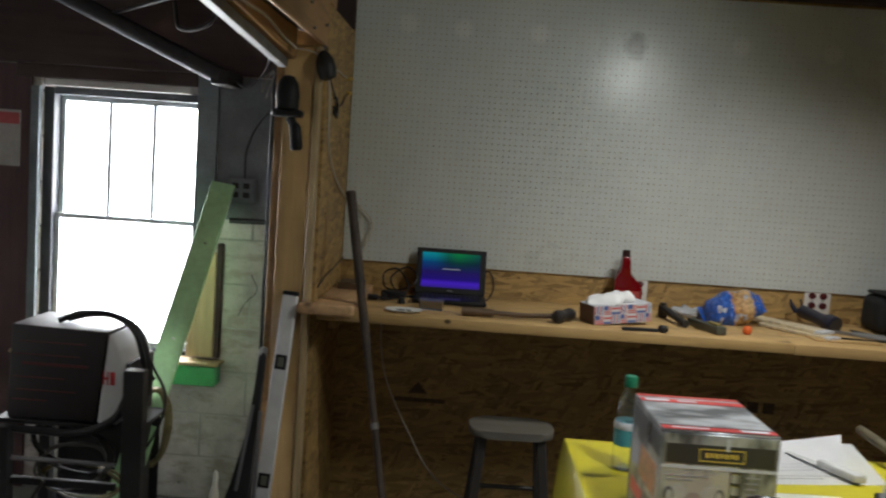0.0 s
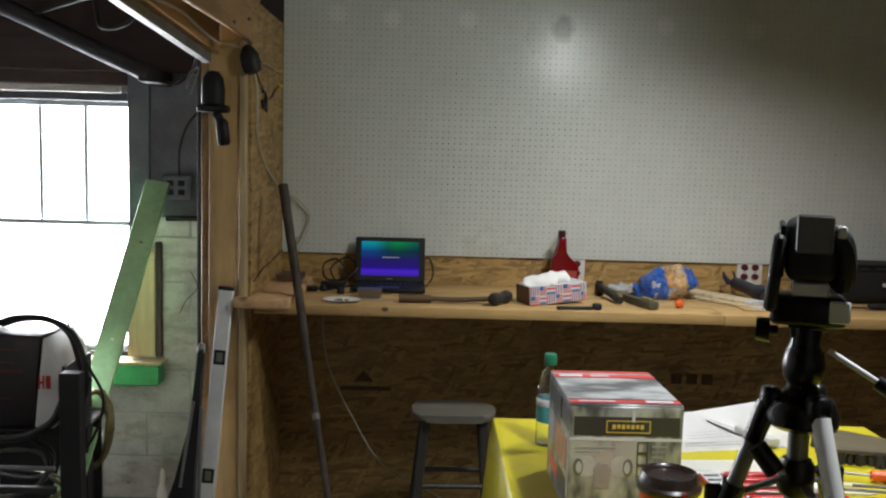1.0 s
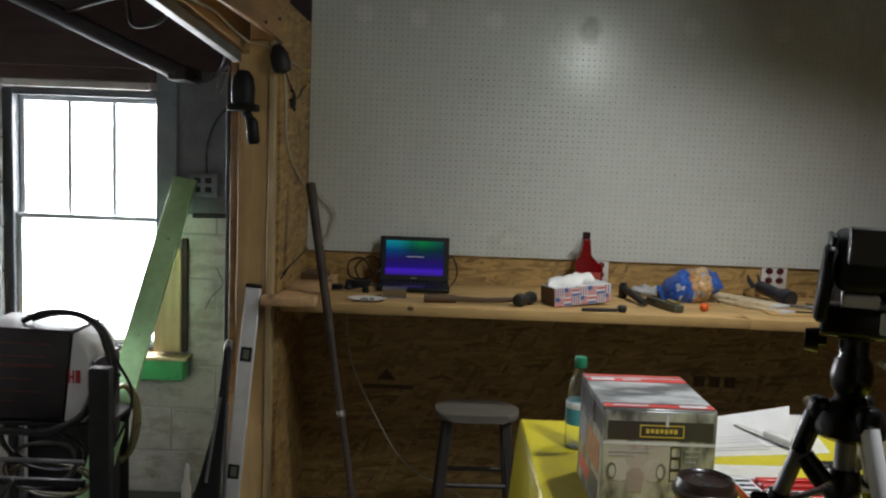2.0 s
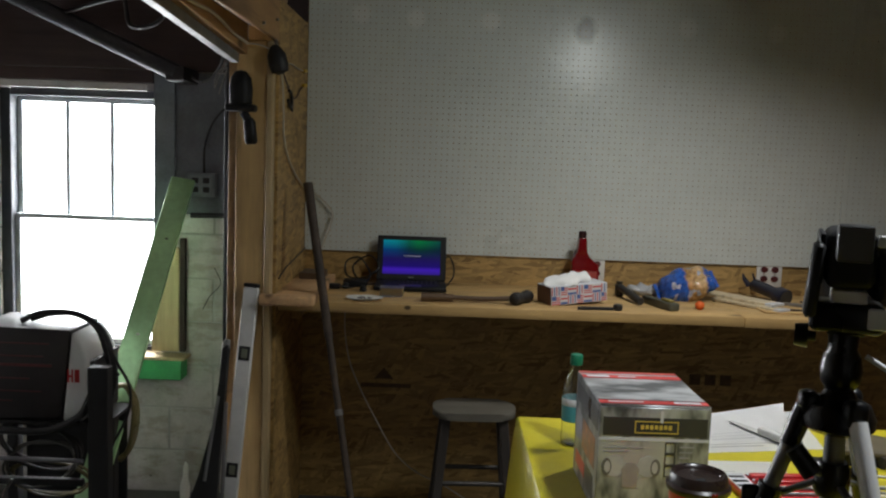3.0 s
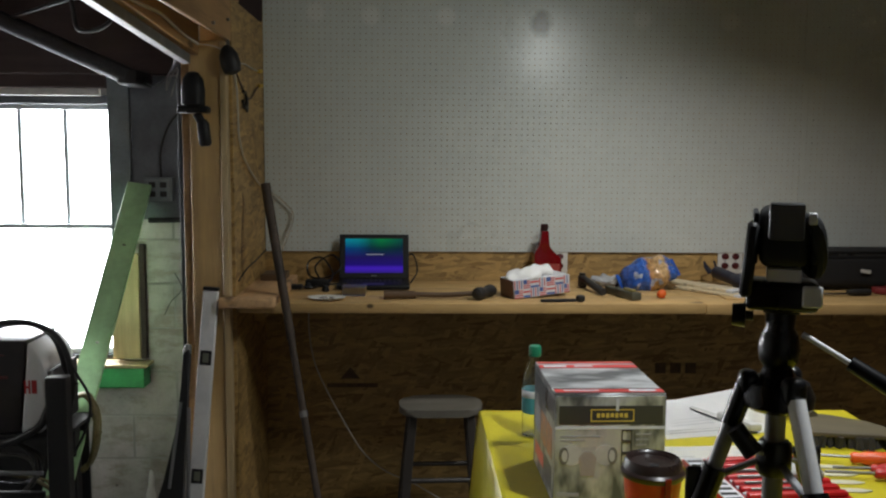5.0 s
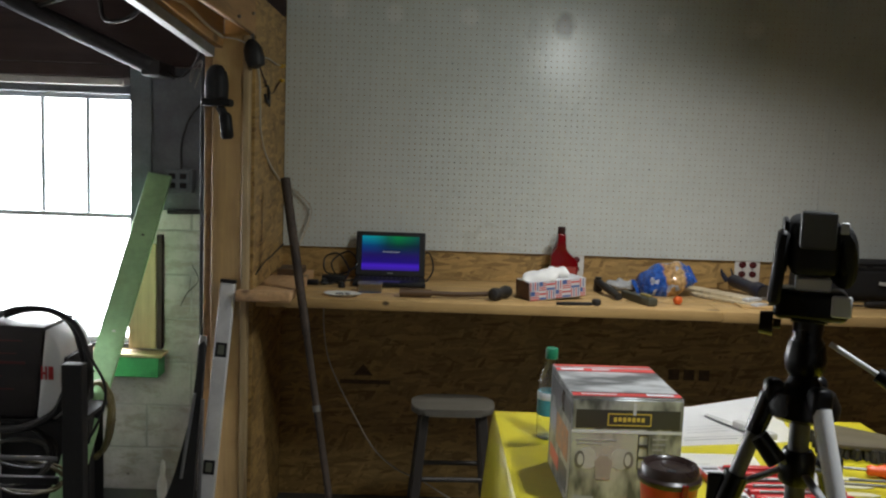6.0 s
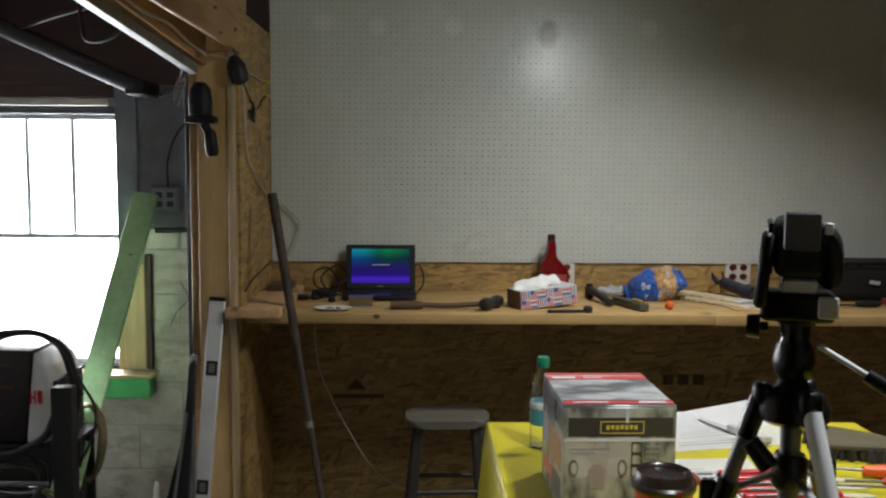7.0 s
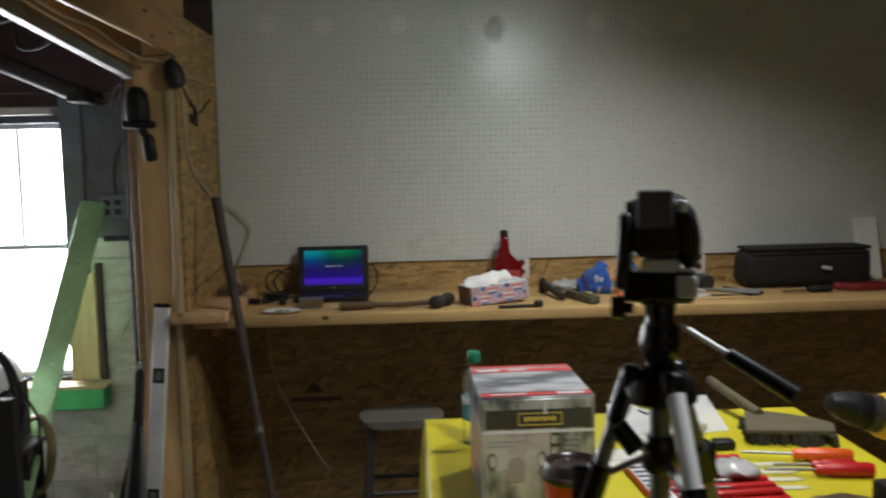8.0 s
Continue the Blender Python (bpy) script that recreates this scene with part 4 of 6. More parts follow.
bag = thing("tool_bag", "long black soft tool bag closed with a zip", "tool bag", (2.515, -0.165, BENCH))
bm = box(-0.275, 0.275, -0.095, 0.095, 0.001, 0.162, 0.042, seg=5)
bmesh.ops.subdivide_edges(bm, edges=[e for e in bm.edges if e.calc_length() > 0.1], cuts=6, use_grid_fill=True)
part("body", wrinkle(bm, 0.008, 9, 4), CANVAS, bag)
part("flap", box(-0.262, 0.262, -0.098, 0.060, 0.158, 0.172, 0.007, seg=2), CANVAS, bag)
part("zip", tube_line([(-0.255, -0.0995, 0.150), (-0.1, -0.1005, 0.153), (0.1, -0.1005, 0.153), (0.255, -0.0995, 0.150)], 0.0028), SMOKE, bag, "dull grey zip")
part("tag", box(0.03, 0.075, -0.1045, -0.1010, 0.083, 0.098, 0.001, m=pose(0, 0, 0, 0, 8)), LIGHT_PL, bag, "pale grey tag")
# white raised to hold the extra light the leaning face gets
solid("white_board", plank((2.878, -0.062, BENCH - 0.001), (2.872, -0.010, BENCH + 0.272), 0.108, 0.016, (1, 0, 0)), mat("white board with added light", (0.86, 0.86, 0.84), 0.5, var=0.05), "short white board leaning on the pegboard", "board")
chis = thing("paring_chisel", "dark chisel lying beside the tool bag", "chisel", (2.43, -0.40, BENCH), 3)
part("blade", box(-0.10, 0.01, -0.008, 0.008, 0.006, 0.011, 0.001), DARK_STEEL, chis)
part("handle", lathe([(0.010, 0.0), (0.014, 0.02), (0.015, 0.08), (0.011, 0.10)], 14, m=Matrix.Translation((0.008, 0, 0.014)) @ pose(0, 0, 0, 0, 90)), RUBBER, chis)
rt = thing("clamp", "dark red hand clamp lying on the bench", "clamp", (2.68, -0.36, BENCH), -3)
for s in (-1, 1):
    part("jaw", prism([(-0.10, 0.004 * s, 0.003), (-0.02, 0.030 * s, 0.003), (0.11, 0.012 * s, 0.003), (0.10, 0.034 * s, 0.003), (-0.03, 0.048 * s, 0.003), (-0.11, 0.018 * s, 0.003)], (0, 0, 0.026), 0.003), mat("dark red grip", (0.20, 0.02, 0.02), 0.45), rt)
part("pivot", rod((-0.03, 0, 0.002), (-0.03, 0, 0.034), 0.012), DARK_STEEL, rt)

# ---- stool, leaning things, cords ----
def stool():
    t = thing("stool", "worn dark wooden stool with a seat coloured pale as lit", "stool", (0.770, -0.51, FLOOR), 2)
    h = 0.605
    rim = []
    for k in range(40):
        c, sn = math.cos(2 * math.pi * k / 40), math.sin(2 * math.pi * k / 40)
        rim.append((0.164 * math.copysign(abs(c) ** 0.55, c), 0.112 * math.copysign(abs(sn) ** 0.6, sn), h - 0.030))
    part("seat", prism(rim, (0, 0, 0.030), 0.008, seg=3), SEAT_WOOD, t, "saddle seat with its light in the pale colour")
    feet = []
    for sx, sy in ((-1, -1), (1, -1), (1, 1), (-1, 1)):
        top, foot = Vector((0.112 * sx, 0.070 * sy, h - 0.033)), Vector((0.165 * sx, 0.125 * sy, 0.0))
        feet.append((top, foot))
        part("leg", plank(foot, top, 0.036, 0.030, (1, 0, 0), 0.004), STOOL_WOOD, t)
    for k in range(4):
        for f in ((0.36,) if k % 2 else (0.56,)):
            a, b = feet[k], feet[(k + 1) % 4]
            part("rung", rod(a[1].lerp(a[0], f), b[1].lerp(b[0], f), 0.010, 0.010, 10), STOOL_WOOD, t)


stool()
pipe_bar = thing("iron_bar", "long dark rusty iron bar leaning on the bench edge", "bar")
P0, P1 = Vector((0.395, -0.965, FLOOR)), Vector((0.098, -0.548, 1.346))
part("bar", rod(P0, P0.lerp(P1, 0.62), 0.013, 0.0135), RUSTY, pipe_bar)
part("sleeve", rod(P0.lerp(P1, 0.615), P1, 0.0165, 0.0185), RUSTY, pipe_bar)
part("collar", rod(P0.lerp(P1, 0.43), P0.lerp(P1, 0.445), 0.0165), STEEL, pipe_bar, "bright steel collar")

lev = thing("spirit_level", "long white spirit level leaning on the jamb post", "spirit level")
L0, L1 = Vector((-0.156, -0.80, FLOOR)), Vector((-0.076, -0.712, 0.962))
lv = (L1 - L0).normalized()
sd = Vector((1, 0, 0))
sd = (sd - lv * sd.dot(lv)).normalized()
out = sd.cross(lv)
part("rail", plank(L0, L1, 0.056, 0.022, (1, 0, 0), 0.004), LEVEL_PAINT, lev)
part("end_cap", plank(L1 + lv * 0.0005, L1 + lv * 0.014, 0.058, 0.024, (1, 0, 0), 0.003), BLACK, lev)
for f in (0.375, 0.775):
    c = L0.lerp(L1, f)
    w = part("vial_window", plank(c - lv * 0.027, c + lv * 0.027, 0.042, 0.026, (1, 0, 0), 0.002), BLACK, lev, "black vial housing")
    part("vial", plank(c - lv * 0.018, c + lv * 0.018, 0.024, 0.0285, (1, 0, 0), 0.002), mat("vial fluid", (0.16, 0.17, 0.13), 0.2), w)

stand = thing("folded_stand", "black folded stand leaning beside the post", "stand")
sil = [(-0.156, 0.752), (-0.178, 0.735), (-0.184, 0.60), (-0.200, 0.46), (-0.236, 0.27), (-0.300, 0.13), (-0.330, FLOOR), (-0.180, FLOOR), (-0.172, 0.30), (-0.160, 0.55), (-0.150, 0.73)]
part("folded_leg", prism([(x, -0.745 - 0.10 * (0.75 - z), z) for x, z in sil], (0, 0.035, 0.005), 0.009, seg=3), BLACK_MATT, stand)
part("cap", rod((-0.166, -0.727, 0.735), (-0.160, -0.722, 0.765), 0.017, 0.011), GREY_PL, stand, "worn grey tip")
part("tube", rod((-0.222, -0.800, 0.25), (-0.182, -0.767, 0.56), 0.006), ALU_DULL, stand)
part("tube", rod((-0.158, -0.800, 0.10), (-0.152, -0.770, 0.54), 0.007), ALU_DULL, stand)

gp = thing("green_plank", "pale green painted plank with nail holes leaning at the window", "plank")
G0, G1 = Vector((-0.690, -0.93, FLOOR + 0.01)), Vector((-0.524, -0.062, 1.325))
part("board", plank(G0, G1, 0.100, 0.022, (1, 0.15, 0)), GREEN, gp)
for f, mt in ((0.575, WHITE_CARD), (0.83, DARK_STEEL)):
    c = G0.lerp(G1, f) + Vector((0.004, -0.0105, -0.006))
    part("hole", rod(c, c + Vector((0, -0.0045, -0.002)), 0.008, n=10), mt, gp)

solid("lamp_flex", tube_line([(0.008, -0.66, 1.77), (0.010, -0.62, 1.70), (0.010, -0.60, 1.60), (0.010, -0.585, 1.52), (0.010, -0.46, 1.425), (0.010, -0.15, 1.325), (0.03, -0.03, 1.295), (0.084, -0.02, 1.252), (0.128, -0.02, 1.195), (0.111, -0.03, 1.114), (0.07, -0.05, 1.0), (0.09, -0.07, BENCH + 0.045)], 0.0038), CORD_W, "off-white cord hanging down the strand board", "cord")
solid("lamp_flex", tube_line([(0.20, -0.04, 0.84), (0.21, -0.16, 0.72), (0.240, -0.25, 0.60), (0.284, -0.25, 0.485), (0.36, -0.25, 0.339), (0.448, -0.25, 0.192), (0.547, -0.25, 0.106), (0.66, -0.25, 0.055), (0.80, -0.22, -0.04), (0.95, -0.20, FLOOR + 0.004)], 0.0032), CORD_W, "off-white cord sagging below the bench", "cord")
solid("black_cord", tube_line([(0.005, -0.62, 0.985), (0.006, -0.45, 1.01), (0.006, -0.25, 1.02), (0.010, -0.03, 1.04)], 0.003), CORD_B, "thin black cord along the strand board", "cord")

# ---- things on the post and header ----
cup = thing("lamp_socket", "black rubber lamp socket hung on the strand board", "lamp socket", (0.004, -0.70, 1.79))
part("shell", lathe([(0.010, -0.050), (0.030, -0.042), (0.036, -0.015), (0.034, 0.02), (0.020, 0.045), (0.008, 0.055)], 20, m=pose(0, 0, 0, 0, -14)), RUBBER, cup)
part("hook", tube_line([(0.0, 0, 0.05), (-0.012, 0.01, 0.085), (-0.016, 0.03, 0.06)], 0.004), STEEL, cup)
part("lead", tube_line([(-0.01, 0.0, 0.03), (-0.06, -0.01, 0.05), (-0.12, -0.02, 0.052), (-0.16, -0.02, 0.03)], 0.0024), CORD_W, cup)

lampc = thing("clamp_lamp", "black clamp lamp fixed to the jamb post", "lamp", (-0.117, -0.745, 1.63))
part("housing", lathe([(0.020, -0.015), (0.040, 0.0), (0.042, 0.05), (0.036, 0.09), (0.020, 0.112), (0.006, 0.116)], 22), BLACK, lampc)
part("flange", box(-0.052, 0.056, -0.030, 0.030, -0.030, -0.003, 0.009, seg=2), BLACK, lampc)
part("arm", tube_line([(0.010, 0, -0.03), (0.024, 0, -0.055), (0.030, 0, -0.08)], 0.016, 10), BLACK, lampc)
part("grip", lathe([(0.016, -0.060), (0.023, -0.050), (0.022, 0.02), (0.014, 0.034)], 16, m=pose(0.034, 0, -0.085, 0, -6)), BLACK, lampc)
part("bracket", box(-0.030, 0.030, 0.030, 0.0535, -0.02, 0.05, 0.004), BLACK_MATT, lampc)
part("wire_guard", tube_line([(-0.06, 0.02, 0.13), (-0.085, 0.0, 0.10), (-0.09, -0.01, 0.05), (-0.07, -0.01, 0.10), (-0.05, 0.0, 0.12), (-0.08, 0.01, 0.03)], 0.0025), STEEL, lampc)
solid("conduit", rod((-0.181, -0.69, 0.74), (-0.181, -0.69, 1.775), 0.0065), PIPE, "thin grey conduit up the jamb post", "conduit")
for z in (1.803, 1.742):
    solid("wire_connector", rod((0.008, -0.15, z), (0.008, -0.085, z + 0.006), 0.007, 0.009), YELLOW_PL, "small yellow plug stuck in the strand board", "plug", "yellow plugs")
snips = thing("hanging_snips", "dark snips hung on a nail in the strand board", "snips", (0.003, -0.40, 1.64), rx=68)
snips.scale = (0.9, 1.0, 0.8)
solid("plug_wire", tube_line([(0.006, -0.62, 1.765), (0.007, -0.52, 1.72), (0.007, -0.36, 1.675), (0.007, -0.22, 1.72), (0.008, -0.15, 1.742)], 0.003), mat("brown wire", (0.06, 0.025, 0.018), 0.5), "brown wire from the socket to a yellow plug", "wire", "plug wires")
solid("plug_wire", tube_line([(0.006, -0.63, 1.785), (0.007, -0.45, 1.803), (0.007, -0.28, 1.800), (0.008, -0.15, 1.803)], 0.0026), CORD_W, "pale wire from the socket to a yellow plug", "wire", "plug wires")
part("blade", prism([(0, -0.02, 0.05), (0, 0.03, 0.035), (0, 0.02, 0.0), (0, -0.02, -0.005)], (0.010, 0, 0), 0.002), DARK_STEEL, snips)
for s in (-1, 1):
    part("handle", tube_line([(0.006, 0.0, 0.03), (0.008, 0.03 * s, 0.075), (0.006, 0.02 * s, 0.13)], 0.006), RUBBER, snips)
for y, z in ((-0.72, 1.93), (-1.02, 1.955), (-0.95, 1.885)):
    solid("nail", rod((-0.01 if y != -0.95 else -0.0425, y, z), (0.010, y - 0.004, z), 0.004, 0.006, 8), STEEL, "bright nail head in the header", "nail", "header nails")

# ---- window room ----
solid("drain_pipe", rod((-0.515, -0.20, 1.772), (-1.95, -0.20, 2.395), 0.036, n=18), PIPE, "grey pipe running up under the ceiling", "pipe")
solid("pipe_elbow", box(-0.555, -0.475, -0.23, -0.0005, 1.738, 1.80, 0.010, seg=2), BLACK_MATT, "dark pipe fitting at the wall", "pipe fitting")
for pts, r in (([(-0.50, -0.09, 1.78), (-0.42, -0.15, 1.74), (-0.33, -0.22, 1.80), (-0.26, -0.40, 1.87), (-0.15, -0.69, 1.86)], 0.006),
               ([(-0.62, -0.55, 2.62), (-0.61, -0.57, 2.2), (-0.58, -0.60, 1.98), (-0.55, -0.62, 1.90), (-0.45, -0.64, 1.915), (-0.40, -0.68, 1.98), (-0.46, -0.72, 2.02), (-0.30, -0.74, 1.96), (-0.145, -0.80, 1.95)], 0.008),
               ([(-0.98, -0.21, 2.0), (-0.72, -0.40, 2.03), (-0.55, -0.45, 2.06), (-0.30, -0.6, 2.06), (-0.145, -0.80, 2.0)], 0.008),
               ([(-0.445, -0.02, 1.35), (-0.44, -0.03, 1.47), (-0.40, -0.04, 1.58), (-0.33, -0.05, 1.66)], 0.005),
               ([(-0.40, -0.006, 0.93), (-0.37, -0.008, 0.86), (-0.42, -0.008, 0.80), (-0.45, -0.006, 0.74)], 0.0018)):
    solid("loose_cable", tube_line(pts, r), CORD_B, "black cable hanging in the window room", "cable", "loose cables")

ob = thing("outlet_box", "grey metal outlet box with four dark sockets", "outlet", (-0.452, -0.0005, 1.302))
bx = part("housing", box(-0.062, 0.062, -0.045, 0, -0.052, 0.052, 0.004, seg=2), CASING, ob)
cover = part("cover", box(-0.050, 0.050, -0.049, -0.0455, -0.044, 0.044, 0.002), CASING, ob)
for x in (-0.024, 0.024):
    for z in (-0.020, 0.020):
        part("socket", box(x - 0.014, x + 0.014, -0.0505, -0.0493, z - 0.012, z + 0.012, 0.002), BLACK_MATT, cover)
solid("water_pipe", rod((-0.50, -0.03, 1.165), (-0.19, -0.03, 1.172), 0.011), PIPE, "grey water pipe along the block wall", "pipe")
tap = thing("brass_valve", "small brass valve on the water pipe", "valve", (-0.245, -0.045, 1.15))
part("body", rod((-0.02, 0, 0.02), (0.035, 0, 0.01), 0.012), BRASS, tap)
part("spout", tube_line([(0.0, 0, 0.01), (0.0, -0.02, -0.03), (-0.002, -0.02, -0.06)], 0.008), BRASS, tap)
part("lever", box(-0.025, 0.03, -0.018, -0.010, 0.024, 0.034, 0.003), BRASS, tap)


def welder():
    t = thing("welder", "dark wire-feed welder with a white front standing on its cart", "welder", (-0.70, -0.80, 0.0))
    o = [(-0.30, 0.498), (0.012, 0.500), (0.045, 0.822), (-0.29, 0.830)]
    body = part("side_panel", prism([(x, -0.13, z) for x, z in o], (0, 0.26, 0), 0.008), mat("dark maroon panel", (0.016, 0.012, 0.013), 0.4, var=0.3), t)
    for z, a, b in ((0.77, -0.26, -0.03), (0.725, -0.28, -0.05), (0.69, -0.25, -0.02), (0.645, -0.28, -0.10), (0.60, -0.27, -0.06), (0.565, -0.28, -0.16)):
        part("print_bar", box(a, b, -0.1318, -0.1304, z, z + (0.004 if z != 0.69 else 0.010)), mat("dim red print", (0.10, 0.012, 0.014), 0.4), body)
    w = [(0.016, 0.498), (0.088, 0.498), (0.104, 0.60), (0.104, 0.710), (0.092, 0.760), (0.050, 0.818)]
    front = part("front_shell", prism([(x, -0.134, z) for x, z in w], (0, 0.268, 0), 0.012, seg=3), mat("white welder plastic", (0.66, 0.68, 0.68), 0.35, var=0.06), t, "white plastic front shell")
    for k, (x0, x1) in enumerate(((0.036, 0.042), (0.050, 0.056), (0.042, 0.050), (0.061, 0.078))):
        z0, z1 = ((0.640, 0.686), (0.640, 0.686), (0.658, 0.666), (0.640, 0.686))[k]
        part("logo_bar", box(x0, x1, -0.1356, -0.1343, z0, z1), RED, front)
    part("front_panel", box(0.105, 0.122, -0.115, 0.115, 0.505, 0.715, 0.006, seg=2), BLACK_MATT, t)
    part("cable", tube_line([(-0.16, -0.05, 0.835), (-0.08, -0.06, 0.868), (0.03, -0.06, 0.870), (0.12, -0.07, 0.83), (0.17, -0.09, 0.75), (0.185, -0.10, 0.64), (0.16, -0.11, 0.54)], 0.011), CORD_B, t)
    part("cable", tube_line([(-0.14, -0.02, 0.835), (-0.06, -0.02, 0.858), (0.03, -0.03, 0.858), (0.11, -0.05, 0.81), (0.165, -0.09, 0.70), (0.20, -0.10, 0.66)], 0.009), CORD_B, t)
    part("thin_cable", tube_line([(0.15, -0.08, 0.78), (0.20, -0.10, 0.70), (0.245, -0.11, 0.62), (0.24, -0.12, 0.53), (0.20, -0.13, 0.44), (0.165, -0.13, 0.40)], 0.005), CORD_B, t)
    part("gun", tube_line([(0.17, -0.15, 0.70), (0.13, -0.17, 0.60), (0.09, -0.17, 0.53), (-0.02, -0.16, 0.475), (-0.16, -0.15, 0.465), (-0.30, -0.15, 0.47)], 0.014), CORD_B, t)
    part("trigger", box(0.145, 0.185, -0.172, -0.135, 0.63, 0.70, 0.008, seg=2), BLACK, t)


def cart():
    t = thing("welding_cart", "black steel welding cart hung with hoses", "cart", (-0.70, -0.80, FLOOR))
    for x, y, w in ((-0.30, -0.165, 0.036), (0.164, -0.170, 0.035), (-0.29, 0.15, 0.02), (0.08, 0.15, 0.02)):
            part("post", box(x - w, x + w, y - 0.025, y + 0.025, 0, 0.600 if (x < 0 or y > 0) else 0.83, 0.003), BLACK_MATT, t)
    part("shelf", box(-0.34, 0.17, -0.138, 0.123, 0.602, 0.6165, 0.002), BLACK_MATT, t)
    part("shelf", box(-0.26, 0.10, -0.14, 0.14, 0.12, 0.135, 0.002), BLACK_MATT, t)
    # black sheet added to darken what shows between the posts, not a known part
    part("back_panel", box(-0.26, 0.13, 0.176, 0.184, 0.02, 0.60, 0.002), BLACK_MATT, t)
    part("crossbar", box(-0.262, 0.102, -0.175, -0.150, 0.40, 0.425, 0.003), BLACK_MATT, t)
    part("pull_bar", rod((-0.26, -0.165, 0.49), (0.10, -0.165, 0.49), 0.008), ALU_DULL, t)


cart()
welder()


def coil(label, at, rx, rz, turns, r, size, material, tilt=0.0, seed=1):
    rng = random.Random(seed)
    pts = []
    for k in range(turns * 10 + 1):
        a = 2 * math.pi * k / 10
        rr = size * (0.92 + 0.12 * rng.random())
        pts.append((rx * rr * math.cos(a), rng.uniform(-0.022, 0.022), rz * rr * math.sin(a)))
    ob = solid("hose_coil", tube_line(pts, r, 8, 4), material, label, "hose", "hoses on the cart")
    ob.matrix_world = pose(*at, 0, tilt, 0)


coil("dirty yellow hose coiled behind the cart post", (-0.600, -0.62, 0.40), 0.42, 1.0, 5, 0.009, 0.15, CORD_Y, 6, 2)
coil("grey hose looped under the cart shelf", (-0.775, -0.905, 0.335), 1.25, 0.78, 3, 0.005, 0.105, CORD_G, -14, 3)
coil("black cable looped under the cart shelf", (-0.775, -0.90, 0.40), 1.3, 0.70, 4, 0.006, 0.115, CORD_B, 18, 4)
coil("dirty yellow hose lying in the cart", (-0.76, -0.87, 0.27), 1.35, 0.62, 3, 0.005, 0.105, CORD_Y, 4, 6)
solid("red_clamp", rod((-0.93, -1.0, 0.16), (-0.905, -1.0, 0.22), 0.018, 0.012), RED, "small red cable clamp on the cart", "clamp")
solid("wood_lath", plank((-0.90, -1.0, 0.19), (-0.83, -1.0, 0.31), 0.014, 0.010, (0, 1, 0)), DARK_STEEL, "dark rod in the hoses", "rod")
# bright glint low on the block wall, modelled as a thin white body
glint_mesh = bmesh.new()
bmesh.ops.create_icosphere(glint_mesh, subdivisions=3, radius=1, matrix=Matrix.Translation((-0.41, -0.40, 0.03)) @ Matrix.Diagonal((0.020, 0.02, 0.145, 1)))
solid("plastic_bottle", wrinkle(glint_mesh, 0.02, 14, 5), WHITE_CARD, "narrow white blob standing in for a bright glint by the block wall", "plastic bag")

# ---- yellow work table ----
TX0, TX1, TY0, TY1 = 0.845, 1.865, -3.36, -1.555
tb = thing("folding_table", "folding table under a yellow cover", "table", (0, 0, FLOOR))
part("tabletop", box(TX0 + 0.006, TX1 - 0.006, TY0 + 0.006, TY1 - 0.006, TABLE - FLOOR - 0.034, TABLE - FLOOR - 0.003, 0.004), WHITE_CARD, tb)
for x in (TX0 + 0.06, TX1 - 0.06):
    for y in (TY0 + 0.12, TY1 - 0.12):
        part("leg", rod((x, y, 0), (x, y, TABLE - FLOOR - 0.034), 0.013), GREY_PL, tb)
for y in (TY0 + 0.12, TY1 - 0.12):
    part("brace", rod((TX0 + 0.06, y, 0.25), (TX1 - 0.06, y, 0.25), 0.010), GREY_PL, tb)


def cover():
    """Cloth over the table: flat top, rounded edge, hanging sides with soft folds."""
    bm = bmesh.new()
    def ring(grow, z, wave):
        pts, n = [], 46
        for (ax, ay), (bx_, by) in (((TX0, TY0), (TX1, TY0)), ((TX1, TY0), (TX1, TY1)), ((TX1, TY1), (TX0, TY1)), ((TX0, TY1), (TX0, TY0))):
            for k in range(n):
                f = k / n
                pts.append((ax + (bx_ - ax) * f, ay + (by - ay) * f))
        cx, cy = (TX0 + TX1) / 2, (TY0 + TY1) / 2
        hx, hy = (TX1 - TX0) / 2, (TY1 - TY0) / 2
        vs = []
        for x, y in pts:
            u, v = (x - cx) / hx, (y - cy) / hy
            g = grow + wave * noise.noise(Vector((x * 9, y * 9, 0.3)))
            nx, ny = (math.copysign(1, u) if abs(u) > 0.999 else 0), (math.copysign(1, v) if abs(v) > 0.999 else 0)
            vs.append(bm.verts.new((x + nx * g, y + ny * g, z)))
        return vs
    rows = [ring(-0.012, TABLE, 0), ring(-0.003, TABLE - 0.0012, 0), ring(0.001, TABLE - 0.006, 0), ring(0.004, TABLE - 0.06, 0.008), ring(0.006, TABLE - 0.16, 0.020), ring(0.010, TABLE - 0.30, 0.034)]
    for a, b in zip(rows, rows[1:]):
        for i in range(len(a)):
            bm.faces.new((a[i], a[(i + 1) % len(a)], b[(i + 1) % len(a)], b[i]))
    t = thing("table_cover", "yellow plastic cover draped over the table", "table cover")
    top = bmesh.new()
    top.faces.new([top.verts.new(v.co) for v in rows[0]])
    part("top_sheet", top, YELLOW, t)
    part("hanging_edge", bm, YELLOW, t)


cover()


